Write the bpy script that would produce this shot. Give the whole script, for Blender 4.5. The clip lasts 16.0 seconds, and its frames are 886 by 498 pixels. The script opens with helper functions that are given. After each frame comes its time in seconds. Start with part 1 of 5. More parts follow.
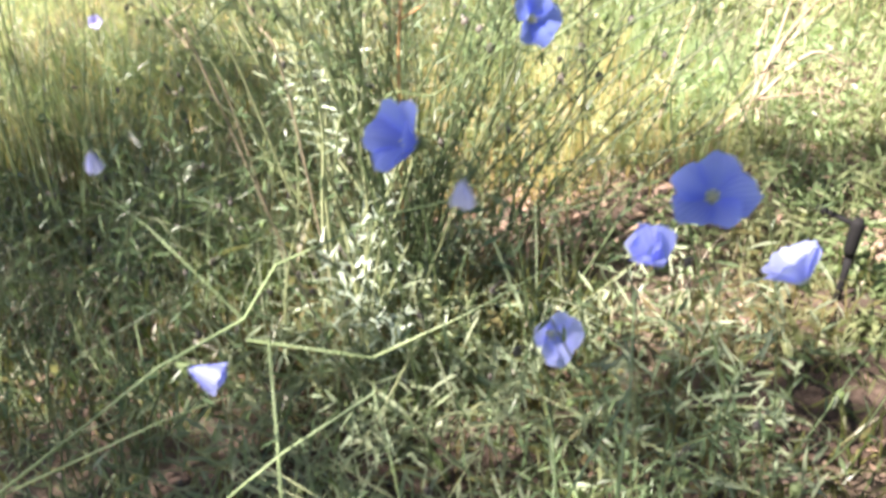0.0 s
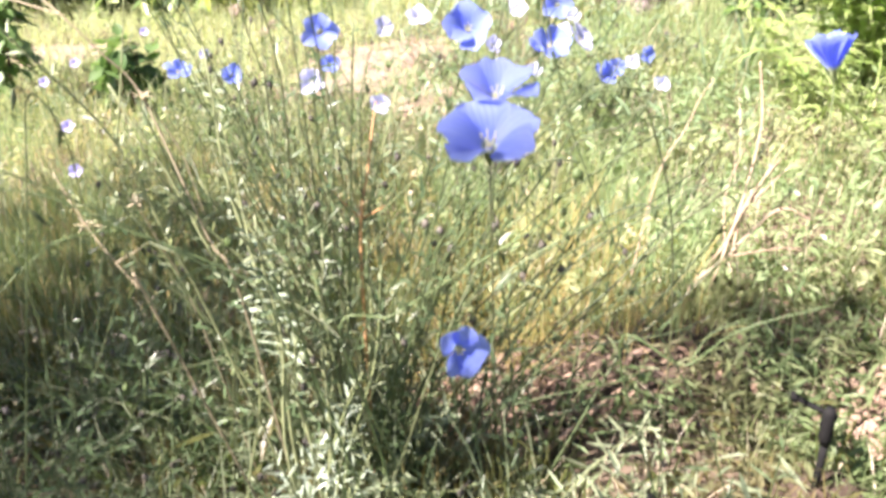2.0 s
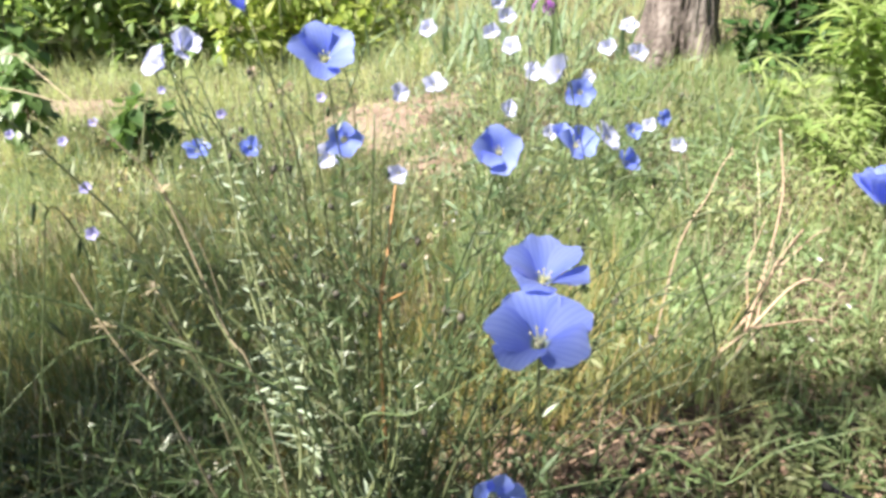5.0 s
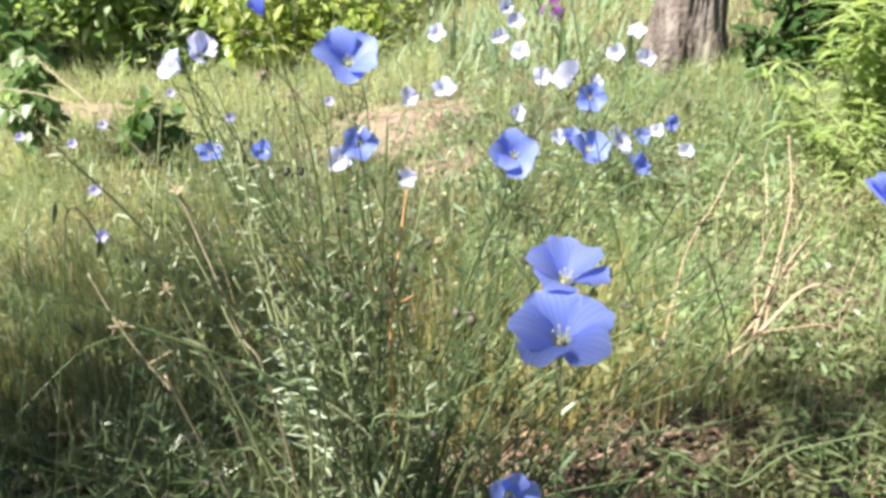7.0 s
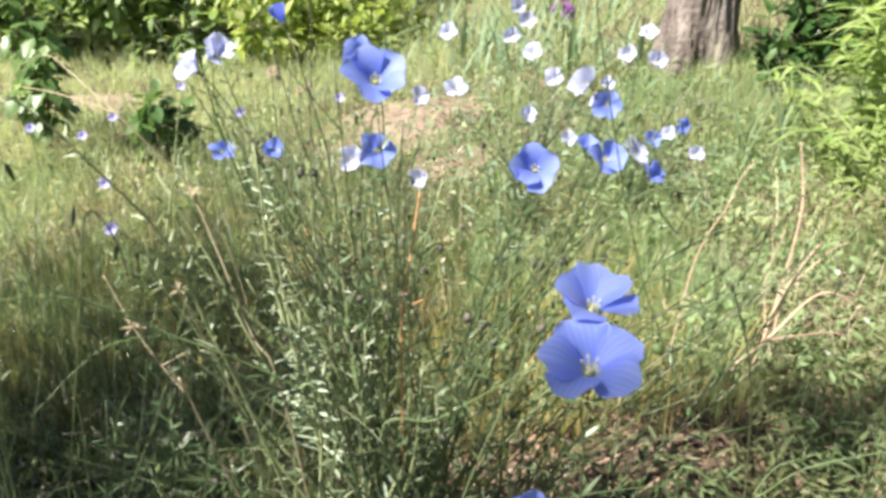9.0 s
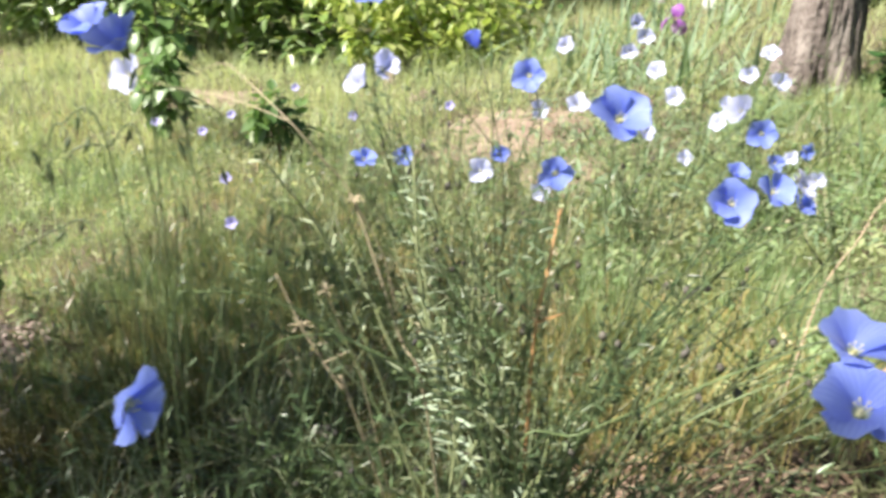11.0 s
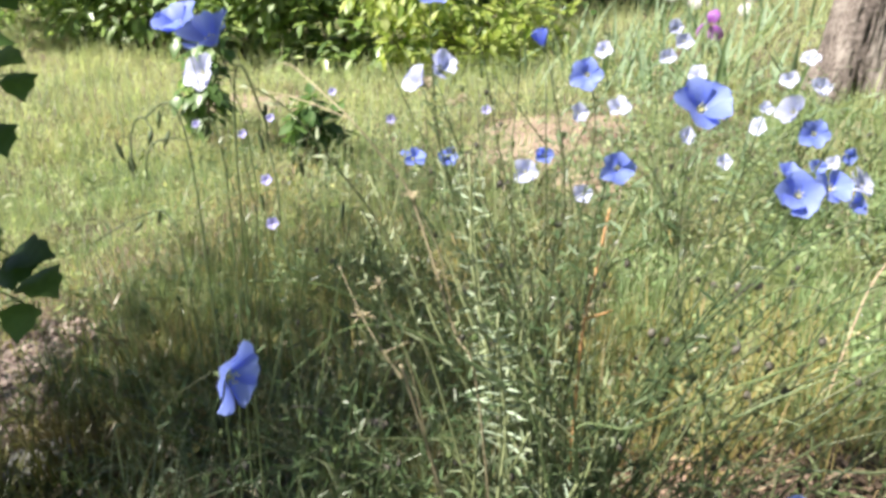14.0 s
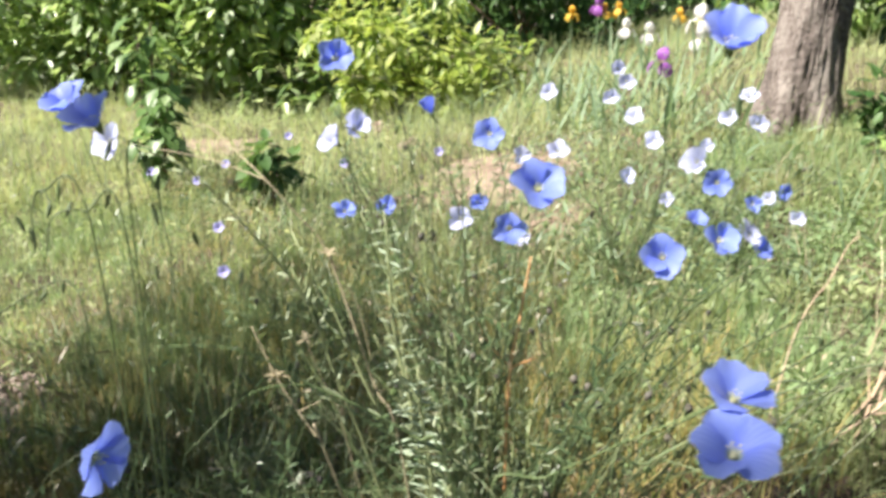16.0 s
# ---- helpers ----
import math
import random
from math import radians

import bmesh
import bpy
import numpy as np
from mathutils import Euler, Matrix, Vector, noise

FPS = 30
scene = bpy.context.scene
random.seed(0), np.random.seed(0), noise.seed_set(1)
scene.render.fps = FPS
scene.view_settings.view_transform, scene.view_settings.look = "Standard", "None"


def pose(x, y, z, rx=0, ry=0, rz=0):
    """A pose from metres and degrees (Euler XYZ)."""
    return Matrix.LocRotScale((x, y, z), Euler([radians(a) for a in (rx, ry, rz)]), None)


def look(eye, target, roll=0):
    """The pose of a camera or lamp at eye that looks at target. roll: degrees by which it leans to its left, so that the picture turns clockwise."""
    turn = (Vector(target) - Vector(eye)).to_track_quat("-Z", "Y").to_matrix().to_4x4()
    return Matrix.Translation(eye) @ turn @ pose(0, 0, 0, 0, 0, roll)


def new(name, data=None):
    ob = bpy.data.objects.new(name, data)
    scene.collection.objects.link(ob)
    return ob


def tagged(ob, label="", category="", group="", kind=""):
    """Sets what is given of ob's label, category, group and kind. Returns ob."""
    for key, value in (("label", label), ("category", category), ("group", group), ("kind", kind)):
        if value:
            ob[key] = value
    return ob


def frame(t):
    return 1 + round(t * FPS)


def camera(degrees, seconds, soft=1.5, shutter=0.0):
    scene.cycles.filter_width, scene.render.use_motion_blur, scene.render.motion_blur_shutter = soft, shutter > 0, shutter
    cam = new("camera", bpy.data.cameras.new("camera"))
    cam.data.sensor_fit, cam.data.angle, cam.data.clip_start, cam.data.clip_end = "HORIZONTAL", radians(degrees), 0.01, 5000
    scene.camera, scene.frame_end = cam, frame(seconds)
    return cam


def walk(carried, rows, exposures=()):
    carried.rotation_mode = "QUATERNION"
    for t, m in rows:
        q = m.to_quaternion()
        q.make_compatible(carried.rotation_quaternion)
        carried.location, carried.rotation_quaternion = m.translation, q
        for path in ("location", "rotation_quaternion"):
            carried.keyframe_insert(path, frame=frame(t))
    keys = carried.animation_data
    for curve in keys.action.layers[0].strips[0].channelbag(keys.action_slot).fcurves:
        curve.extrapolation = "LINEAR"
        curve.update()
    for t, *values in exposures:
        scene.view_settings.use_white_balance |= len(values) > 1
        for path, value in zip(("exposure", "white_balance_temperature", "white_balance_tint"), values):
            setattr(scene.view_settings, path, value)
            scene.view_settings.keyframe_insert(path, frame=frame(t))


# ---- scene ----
cam = camera(57.0, 16.0, 3.5, 0.7)
PATH = [
    (0, (0.1253, 0.2064, 0.5972), (0.0480, 1.8913, -0.4776), 0.37),
    (0.5, (0.1468, 0.2106, 0.6092), (0.0297, 1.9317, -0.4027), -1.11),
    (1, (0.1373, 0.2307, 0.6378), (0.0748, 1.9649, -0.3565), -0.50),
    (1.5, (0.1429, 0.2421, 0.6642), (0.0744, 2.0133, -0.2622), -0.53),
    (2, (0.1500, 0.2633, 0.6793), (0.0857, 2.0572, -0.2026), -0.58),
    (2.5, (0.1499, 0.2747, 0.6948), (0.0751, 2.0864, -0.1492), -0.70),
    (3, (0.1440, 0.2838, 0.7032), (0.0585, 2.1138, -0.0991), -0.70),
    (3.5, (0.1405, 0.2887, 0.7079), (0.0629, 2.1166, -0.1001), -0.71),
    (4, (0.1421, 0.2887, 0.7090), (0.0500, 2.1282, -0.0708), -0.86),
    (4.5, (0.1420, 0.2910, 0.7079), (0.0497, 2.1281, -0.0772), -1.07),
    (7, (0.1368, 0.2850, 0.7091), (0.0296, 2.1259, -0.0651), -0.91),
    (7.5, (0.1367, 0.2840, 0.7127), (0.0398, 2.1223, -0.0692), -0.64),
    (8, (0.1364, 0.2850, 0.7111), (0.0430, 2.1250, -0.0671), -0.69),
    (10.5, (0.0973, 0.2890, 0.7282), (-0.1507, 2.1053, -0.0716), 1.23),
    (11, (0.0796, 0.2665, 0.7294), (-0.2385, 2.0837, -0.0429), 1.04),
    (11.5, (0.0680, 0.2582, 0.7342), (-0.3023, 2.0647, -0.0401), 0.98),
    (12, (0.0599, 0.2552, 0.7372), (-0.3340, 2.0597, -0.0301), 1.05),
    (12.5, (0.0558, 0.2530, 0.7325), (-0.3326, 2.0579, -0.0367), 1.13),
    (13, (0.0577, 0.2535, 0.7270), (-0.3442, 2.0587, -0.0344), 1.10),
    (13.5, (0.0601, 0.2520, 0.7263), (-0.3450, 2.0547, -0.0393), 0.89),
    (14, (0.0610, 0.2442, 0.7270), (-0.3238, 2.0540, -0.0325), 0.83),
    (14.5, (0.0623, 0.2412, 0.7287), (-0.3085, 2.0565, -0.0246), 0.94),
    (15, (0.0685, 0.2477, 0.7343), (-0.2910, 2.0696, -0.0084), 0.83),
    (15.5, (0.0845, 0.2515, 0.7416), (-0.2597, 2.0894, 0.0320), 0.40),
    (16, (0.1075, 0.2480, 0.7470), (-0.2182, 2.1007, 0.0678), -0.07),
]
walk(cam, [(t, look(e, a, r)) for t, e, a, r in PATH], [(0, 2.45, 6500, 22), (0.5, 2.62, 6500, 24), (1, 2.52, 6500, 25), (2, 2.28, 6500, 24), (3, 2.03, 6500, 18), (4.5, 1.7, 6500, 12), (16, 1.57, 6500, 10)])

# ---- light ----
SUN = Vector((-0.58, -0.26, 0.77)).normalized()
world = bpy.data.worlds.new("sky")
scene.world = world
world.use_nodes = True
wn = world.node_tree
sky = wn.nodes.new("ShaderNodeTexSky")
sky.sky_type, sky.sun_disc = "NISHITA", False
sky.sun_elevation = math.asin(SUN.z)
sky.sun_rotation = math.atan2(SUN.x, SUN.y)
wn.links.new(sky.outputs[0], wn.nodes["Background"].inputs[0])
wn.nodes["Background"].inputs[1].default_value = 0.031
sun = new("sun", bpy.data.lights.new("sun", "SUN"))
sun.data.energy, sun.data.angle, sun.data.color = 5.0, radians(0.53), (1.0, 0.94, 0.84)
sun.matrix_world = look(SUN * 20, (0, 0, 0))

# ---- materials ----


def nodes_of(name):
    m = bpy.data.materials.new(name)
    m.use_nodes = True
    t = m.node_tree
    t.nodes.clear()
    return m, t, t.nodes, t.links


def ramp(n, stops):
    r = n.new("ShaderNodeValToRGB")
    e = r.color_ramp.elements
    while len(e) < len(stops):
        e.new(0.5)
    for k, (p, c) in zip(e, stops):
        k.position, k.color = p, (*c, 1)
    return r


def leafy(name, colours, through_light=0.35, rough=0.5, each="island", grain=90.0, dry=None):
    """A thin green or dry surface: colour varies from piece to piece and along it, and light comes through."""
    m, t, n, l = nodes_of(name)
    if each == "island":
        src = n.new("ShaderNodeNewGeometry").outputs["Random Per Island"]
    else:
        src = n.new("ShaderNodeObjectInfo").outputs["Random"]
    r = ramp(n, [(i / (len(colours) - 1), c) for i, c in enumerate(colours)])
    l.new(src, r.inputs[0])
    co = n.new("ShaderNodeTexCoord")
    no = n.new("ShaderNodeTexNoise")
    no.inputs["Scale"].default_value, no.inputs["Detail"].default_value = grain, 4
    l.new(co.outputs["Object"], no.inputs["Vector"])
    big = n.new("ShaderNodeTexNoise")
    big.inputs["Scale"].default_value = 7
    l.new(co.outputs["Object"], big.inputs["Vector"])
    add = n.new("ShaderNodeMath")
    add.operation = "ADD"
    l.new(no.outputs[0], add.inputs[0]), l.new(big.outputs[0], add.inputs[1])
    mr = n.new("ShaderNodeMapRange")
    mr.inputs[1].default_value, mr.inputs[2].default_value = 0.6, 1.4
    mr.inputs[3].default_value, mr.inputs[4].default_value = 0.72, 1.28
    l.new(add.outputs[0], mr.inputs[0])
    hs = n.new("ShaderNodeHueSaturation")
    l.new(r.outputs[0], hs.inputs["Color"]), l.new(mr.outputs[0], hs.inputs["Value"])
    if dry:
        worn = n.new("ShaderNodeTexNoise")
        worn.inputs["Scale"].default_value, worn.inputs["Detail"].default_value = 5.5, 5
        l.new(co.outputs["Object"], worn.inputs["Vector"])
        wr = n.new("ShaderNodeMapRange")
        wr.inputs[1].default_value, wr.inputs[2].default_value, wr.inputs[4].default_value = 0.46, 0.66, 0.75
        l.new(worn.outputs[0], wr.inputs[0])
        pale = n.new("ShaderNodeMixRGB")
        pale.inputs[2].default_value = (*dry, 1)
        l.new(wr.outputs[0], pale.inputs[0]), l.new(r.outputs[0], pale.inputs[1]), l.new(pale.outputs[0], hs.inputs["Color"])
    p = n.new("ShaderNodeBsdfPrincipled")
    p.inputs["Roughness"].default_value = rough
    p.inputs["Specular IOR Level"].default_value = 0.45
    l.new(hs.outputs[0], p.inputs["Base Color"])
    bu = n.new("ShaderNodeBump")
    bu.inputs["Strength"].default_value, bu.inputs["Distance"].default_value = 0.25, 0.001
    l.new(no.outputs[0], bu.inputs["Height"]), l.new(bu.outputs[0], p.inputs["Normal"])
    tr = n.new("ShaderNodeBsdfTranslucent")
    warm = n.new("ShaderNodeMixRGB")
    warm.blend_type, warm.inputs[0].default_value, warm.inputs[2].default_value = "MULTIPLY", 1.0, (1.12, 1.12, 0.78, 1)
    l.new(hs.outputs[0], warm.inputs[1]), l.new(warm.outputs[0], tr.inputs[0])
    mx = n.new("ShaderNodeMixShader")
    mx.inputs[0].default_value = through_light
    l.new(p.outputs[0], mx.inputs[1]), l.new(tr.outputs[0], mx.inputs[2])
    out = n.new("ShaderNodeOutputMaterial")
    l.new(mx.outputs[0], out.inputs[0])
    return m


def petal_paint(name, edge, deep, heart, through_light=0.4):
    """Silky petal: fine darker veins that fan out from a pale heart."""
    m, t, n, l = nodes_of(name)
    uv = n.new("ShaderNodeUVMap")
    sep = n.new("ShaderNodeSeparateXYZ")
    l.new(uv.outputs[0], sep.inputs[0])
    wave = n.new("ShaderNodeTexWave")
    wave.inputs["Scale"].default_value, wave.inputs["Distortion"].default_value = 2.6, 0.6
    mp = n.new("ShaderNodeMapping")
    mp.inputs["Scale"].default_value = (1, 0.02, 1)
    l.new(uv.outputs[0], mp.inputs[0]), l.new(mp.outputs[0], wave.inputs[0])
    r = ramp(n, [(0.0, heart), (0.1, heart), (0.2, deep), (0.45, deep), (1.0, edge)])
    l.new(sep.outputs[1], r.inputs[0])
    vein = n.new("ShaderNodeMixRGB")
    vein.blend_type = "MULTIPLY"
    vein.inputs[2].default_value = (0.55, 0.6, 0.86, 1)
    vr = n.new("ShaderNodeMapRange")
    vr.inputs[1].default_value, vr.inputs[2].default_value = 0.5, 1.0
    vr.inputs[3].default_value, vr.inputs[4].default_value = 0.0, 0.4
    l.new(wave.outputs[1], vr.inputs[0]), l.new(vr.outputs[0], vein.inputs[0]), l.new(r.outputs[0], vein.inputs[1])
    oi = n.new("ShaderNodeObjectInfo")
    mr = n.new("ShaderNodeMapRange")
    mr.inputs[3].default_value, mr.inputs[4].default_value = 0.88, 1.1
    l.new(oi.outputs["Random"], mr.inputs[0])
    hs = n.new("ShaderNodeHueSaturation")
    l.new(mr.outputs[0], hs.inputs["Value"]), l.new(vein.outputs[0], hs.inputs["Color"])
    p = n.new("ShaderNodeBsdfPrincipled")
    p.inputs["Roughness"].default_value = 0.55
    p.inputs["Sheen Weight"].default_value = 0.15
    l.new(hs.outputs[0], p.inputs["Base Color"])
    tr = n.new("ShaderNodeBsdfTranslucent")
    l.new(hs.outputs[0], tr.inputs[0])
    mx = n.new("ShaderNodeMixShader")
    mx.inputs[0].default_value = through_light
    l.new(p.outputs[0], mx.inputs[1]), l.new(tr.outputs[0], mx.inputs[2])
    out = n.new("ShaderNodeOutputMaterial")
    l.new(mx.outputs[0], out.inputs[0])
    return m


def rough_stuff(name, stops, scale=(9, 9, 9), fine=120.0, rough=0.9, relief=0.02, strength=0.6, gloss=0.4):
    """Soil, bark, stone: two scales of noise in colour and relief."""
    m, t, n, l = nodes_of(name)
    co = n.new("ShaderNodeTexCoord")
    mp = n.new("ShaderNodeMapping")
    mp.inputs["Scale"].default_value = scale
    l.new(co.outputs["Object"], mp.inputs[0])
    a = n.new("ShaderNodeTexNoise")
    a.inputs["Scale"].default_value, a.inputs["Detail"].default_value, a.inputs["Roughness"].default_value = 1.0, 6, 0.65
    l.new(mp.outputs[0], a.inputs["Vector"])
    b = n.new("ShaderNodeTexNoise")
    b.inputs["Scale"].default_value, b.inputs["Detail"].default_value = fine, 5
    l.new(co.outputs["Object"], b.inputs["Vector"])
    mixf = n.new("ShaderNodeMath")
    mixf.operation = "MULTIPLY_ADD"
    mixf.inputs[1].default_value = 0.45
    l.new(b.outputs[0], mixf.inputs[0])
    sc = n.new("ShaderNodeMath")
    sc.operation, sc.inputs[1].default_value = "MULTIPLY", 0.75
    l.new(a.outputs[0], sc.inputs[0]), l.new(sc.outputs[0], mixf.inputs[2])
    r = ramp(n, stops)
    l.new(mixf.outputs[0], r.inputs[0])
    p = n.new("ShaderNodeBsdfPrincipled")
    p.inputs["Roughness"].default_value, p.inputs["Specular IOR Level"].default_value = rough, gloss
    l.new(r.outputs[0], p.inputs["Base Color"])
    bu = n.new("ShaderNodeBump")
    bu.inputs["Strength"].default_value, bu.inputs["Distance"].default_value = strength, relief
    l.new(mixf.outputs[0], bu.inputs["Height"]), l.new(bu.outputs[0], p.inputs["Normal"])
    out = n.new("ShaderNodeOutputMaterial")
    l.new(p.outputs[0], out.inputs[0])
    return m


M_PETAL = petal_paint("flax petal", (0.31, 0.40, 0.93), (0.22, 0.305, 0.9), (0.5, 0.58, 0.4), 0.5)
M_SOFT = petal_paint("soft lilac-blue petal", (0.5, 0.56, 0.95), (0.4, 0.46, 0.92), (0.6, 0.66, 0.6), 0.5)
# blue petal paled to look overexposed by sun; also serves pale buds
M_PALE = petal_paint("pale flax petal with sun glare in its colour", (0.68, 0.70, 0.92), (0.60, 0.63, 0.9), (0.75, 0.77, 0.82))
M_FLAX = leafy("flax leaf", [(0.065, 0.11, 0.05), (0.095, 0.15, 0.068), (0.14, 0.195, 0.095)], 0.3, 0.3)
# light copy of the flax leaf: the sun's glint is in the colour
M_GLINTLEAF = leafy("flax leaf with sun glint in its colour", [(0.343, 0.427, 0.309), (0.435, 0.517, 0.389)], 0.2, 0.25)
M_STEM = leafy("flax stem", [(0.064, 0.098, 0.045), (0.102, 0.136, 0.059), (0.136, 0.145, 0.077)], 0.1, 0.45, "object")
M_PALESTEM = leafy("pale stem", [(0.24, 0.29, 0.13), (0.31, 0.34, 0.18)], 0.1, 0.5, "object")
M_LIGHTSTEM = leafy("light green stem", [(0.2, 0.28, 0.12), (0.27, 0.34, 0.17)], 0.1, 0.5, "object")
M_GREENSTEM = leafy("green stem", [(0.12, 0.18, 0.07), (0.17, 0.23, 0.1)], 0.1, 0.45, "object")
M_SEPAL = leafy("sepal", [(0.12, 0.18, 0.06), (0.16, 0.2, 0.09)], 0.15, 0.5, "object")
M_CAPSULE = leafy("dark seed capsule", [(0.06, 0.055, 0.05), (0.10, 0.09, 0.07)], 0.0, 0.6, "object")
M_BUD = leafy("dark nodding bud", [(0.06, 0.09, 0.04), (0.12, 0.16, 0.07)], 0.15, 0.5, "object")
M_SAPLING = leafy("sapling leaf", [(0.05, 0.1, 0.03), (0.09, 0.17, 0.045), (0.16, 0.26, 0.07)], 0.5, 0.35, "object")
M_STAMEN = leafy("stamen", [(0.72, 0.70, 0.35), (0.8, 0.78, 0.55)], 0.2, 0.6, "object")
M_GRASS = leafy("sunny meadow grass", [(0.225, 0.335, 0.16), (0.275, 0.38, 0.185), (0.33, 0.42, 0.225), (0.25, 0.36, 0.165), (0.38, 0.42, 0.26)], 0.5, 0.65, dry=(0.4, 0.39, 0.2))
# foreground green, darkened so the colour carries part of the shade
M_LOW = leafy("low green weeds darkened for shade", [(0.05, 0.08, 0.02), (0.08, 0.12, 0.03), (0.15, 0.15, 0.05), (0.065, 0.1, 0.025), (0.17, 0.13, 0.06), (0.1, 0.14, 0.05)], 0.4, 0.33, dry=(0.2, 0.15, 0.07))
# lighter copy of the meadow grass; sunlit brightness is in the colour
M_FAR = leafy("pale far grass with sun brightness in its colour", [(0.36, 0.45, 0.22), (0.43, 0.51, 0.265), (0.5, 0.56, 0.33), (0.39, 0.49, 0.24), (0.56, 0.58, 0.39)], 0.5, 0.65, dry=(0.5, 0.49, 0.28))
# duller copy of the meadow green; the tone replaces some cast shade
M_WEED = leafy("dull green weed leaf, shade in its tone", [(0.1, 0.16, 0.06), (0.15, 0.21, 0.085), (0.2, 0.25, 0.12), (0.12, 0.18, 0.07)], 0.4, 0.5, dry=(0.2, 0.17, 0.09))
M_GREY = leafy("grey-green weed leaf", [(0.141, 0.213, 0.118), (0.194, 0.27, 0.157), (0.239, 0.309, 0.196), (0.158, 0.242, 0.118)], 0.35, 0.45)
M_NEAR = leafy("pale grey-green flax leaf", [(0.2, 0.26, 0.15), (0.27, 0.33, 0.2), (0.33, 0.38, 0.24), (0.18, 0.25, 0.12)], 0.35, 0.45)
M_STRAW = leafy("dry straw", [(0.42, 0.36, 0.24), (0.53, 0.47, 0.34), (0.33, 0.27, 0.17), (0.58, 0.52, 0.4)], 0.15, 0.6)
M_OCHRE = leafy("ochre dying grass", [(0.42, 0.34, 0.12), (0.5, 0.42, 0.18), (0.36, 0.33, 0.12), (0.55, 0.4, 0.22)], 0.4, 0.6)
M_ORANGE = leafy("orange dead stalk", [(0.5, 0.26, 0.11), (0.56, 0.33, 0.16)], 0.05, 0.6, "object")
M_TWIG = leafy("grey tan twig", [(0.389, 0.272, 0.191), (0.508, 0.372, 0.273)], 0.0, 0.75, "object")
M_LITTER = leafy("fallen leaf litter", [(0.12, 0.08, 0.053), (0.19, 0.125, 0.085), (0.24, 0.17, 0.125), (0.07, 0.05, 0.034)], 0.1, 0.75)
# palest tones imitate sun highlights, darkest the gaps between leaves
M_SHRUB = leafy("shrub leaf in lit and shaded tones", [(0.09, 0.16, 0.055), (0.2, 0.31, 0.1), (0.3, 0.43, 0.13), (0.14, 0.23, 0.08), (0.4, 0.5, 0.17), (0.24, 0.36, 0.13), (0.5, 0.6, 0.4), (0.16, 0.27, 0.09)], 0.5, 0.3)
M_LIME = leafy("lime shrub leaf in lit and shaded tones", [(0.14, 0.22, 0.05), (0.33, 0.42, 0.1), (0.44, 0.5, 0.14), (0.2, 0.3, 0.07), (0.5, 0.55, 0.24), (0.26, 0.35, 0.08)], 0.5, 0.4)
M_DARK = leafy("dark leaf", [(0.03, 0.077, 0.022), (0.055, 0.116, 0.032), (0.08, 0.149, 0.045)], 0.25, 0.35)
M_MIDLEAF = leafy("mid-green leaf", [(0.05, 0.11, 0.035), (0.09, 0.17, 0.055), (0.15, 0.25, 0.085), (0.07, 0.13, 0.045)], 0.4, 0.35)
M_STRAP = leafy("strap leaf", [(0.23, 0.35, 0.11), (0.32, 0.44, 0.15), (0.4, 0.48, 0.21), (0.28, 0.4, 0.13)], 0.5, 0.45)
M_SWORD = leafy("iris sword leaf", [(0.2, 0.3, 0.18), (0.25, 0.35, 0.22), (0.28, 0.37, 0.22)], 0.45, 0.55)
M_WOOD = rough_stuff("shrub wood", [(0.3, (0.07, 0.05, 0.035)), (0.7, (0.18, 0.13, 0.1))], (30, 30, 8), 200, 0.9, 0.004)
M_BARK = rough_stuff("furrowed bark", [(0.34, (0.022, 0.018, 0.017)), (0.48, (0.075, 0.061, 0.056)), (0.58, (0.145, 0.118, 0.108)), (0.7, (0.25, 0.218, 0.2))], (11, 11, 4.5), 70, 0.92, 0.012, 0.9)
M_SOIL = rough_stuff("dry garden soil", [(0.3, (0.022, 0.016, 0.011)), (0.48, (0.055, 0.041, 0.027)), (0.62, (0.10, 0.075, 0.05)), (0.8, (0.18, 0.135, 0.1))], (3.5, 3.5, 3.5), 60, 0.95, 0.01, 0.8)
# brown soil made extra dark to hold the shade lying on it
M_HUMUS = rough_stuff("dark humus with shade in its colour", [(0.3, (0.012, 0.008, 0.006)), (0.55, (0.04, 0.027, 0.018)), (0.8, (0.10, 0.07, 0.05))], (14, 14, 14), 110, 0.95, 0.012, 0.9)
M_CRUMB = rough_stuff("pinkish crumbly soil", [(0.3, (0.10, 0.062, 0.042)), (0.5, (0.23, 0.15, 0.108)), (0.75, (0.36, 0.26, 0.2))], (22, 22, 22), 130, 0.95, 0.008, 0.9)
M_SAND = rough_stuff("pale sandy soil", [(0.3, (0.09, 0.06, 0.042)), (0.5, (0.19, 0.132, 0.10)), (0.75, (0.31, 0.24, 0.195))], (8, 8, 8), 80, 0.95, 0.008, 0.7)
M_STONE = rough_stuff("pinkish gravel", [(0.3, (0.11, 0.08, 0.068)), (0.55, (0.22, 0.165, 0.142)), (0.8, (0.34, 0.28, 0.25))], (25, 25, 25), 160, 0.85, 0.002)
M_SLATE = rough_stuff("grey stone", [(0.3, (0.07, 0.072, 0.073)), (0.5, (0.12, 0.118, 0.112)), (0.7, (0.17, 0.165, 0.155))], (18, 18, 18), 150, 0.8, 0.003)
M_BLACK = rough_stuff("weathered black plastic", [(0.3, (0.006, 0.006, 0.006)), (0.8, (0.014, 0.014, 0.014))], (40, 40, 40), 200, 0.8, 0.001, 0.3, 0.15)
M_WHITE = petal_paint("white iris petal", (0.82, 0.8, 0.78), (0.8, 0.78, 0.74), (0.7, 0.66, 0.4))
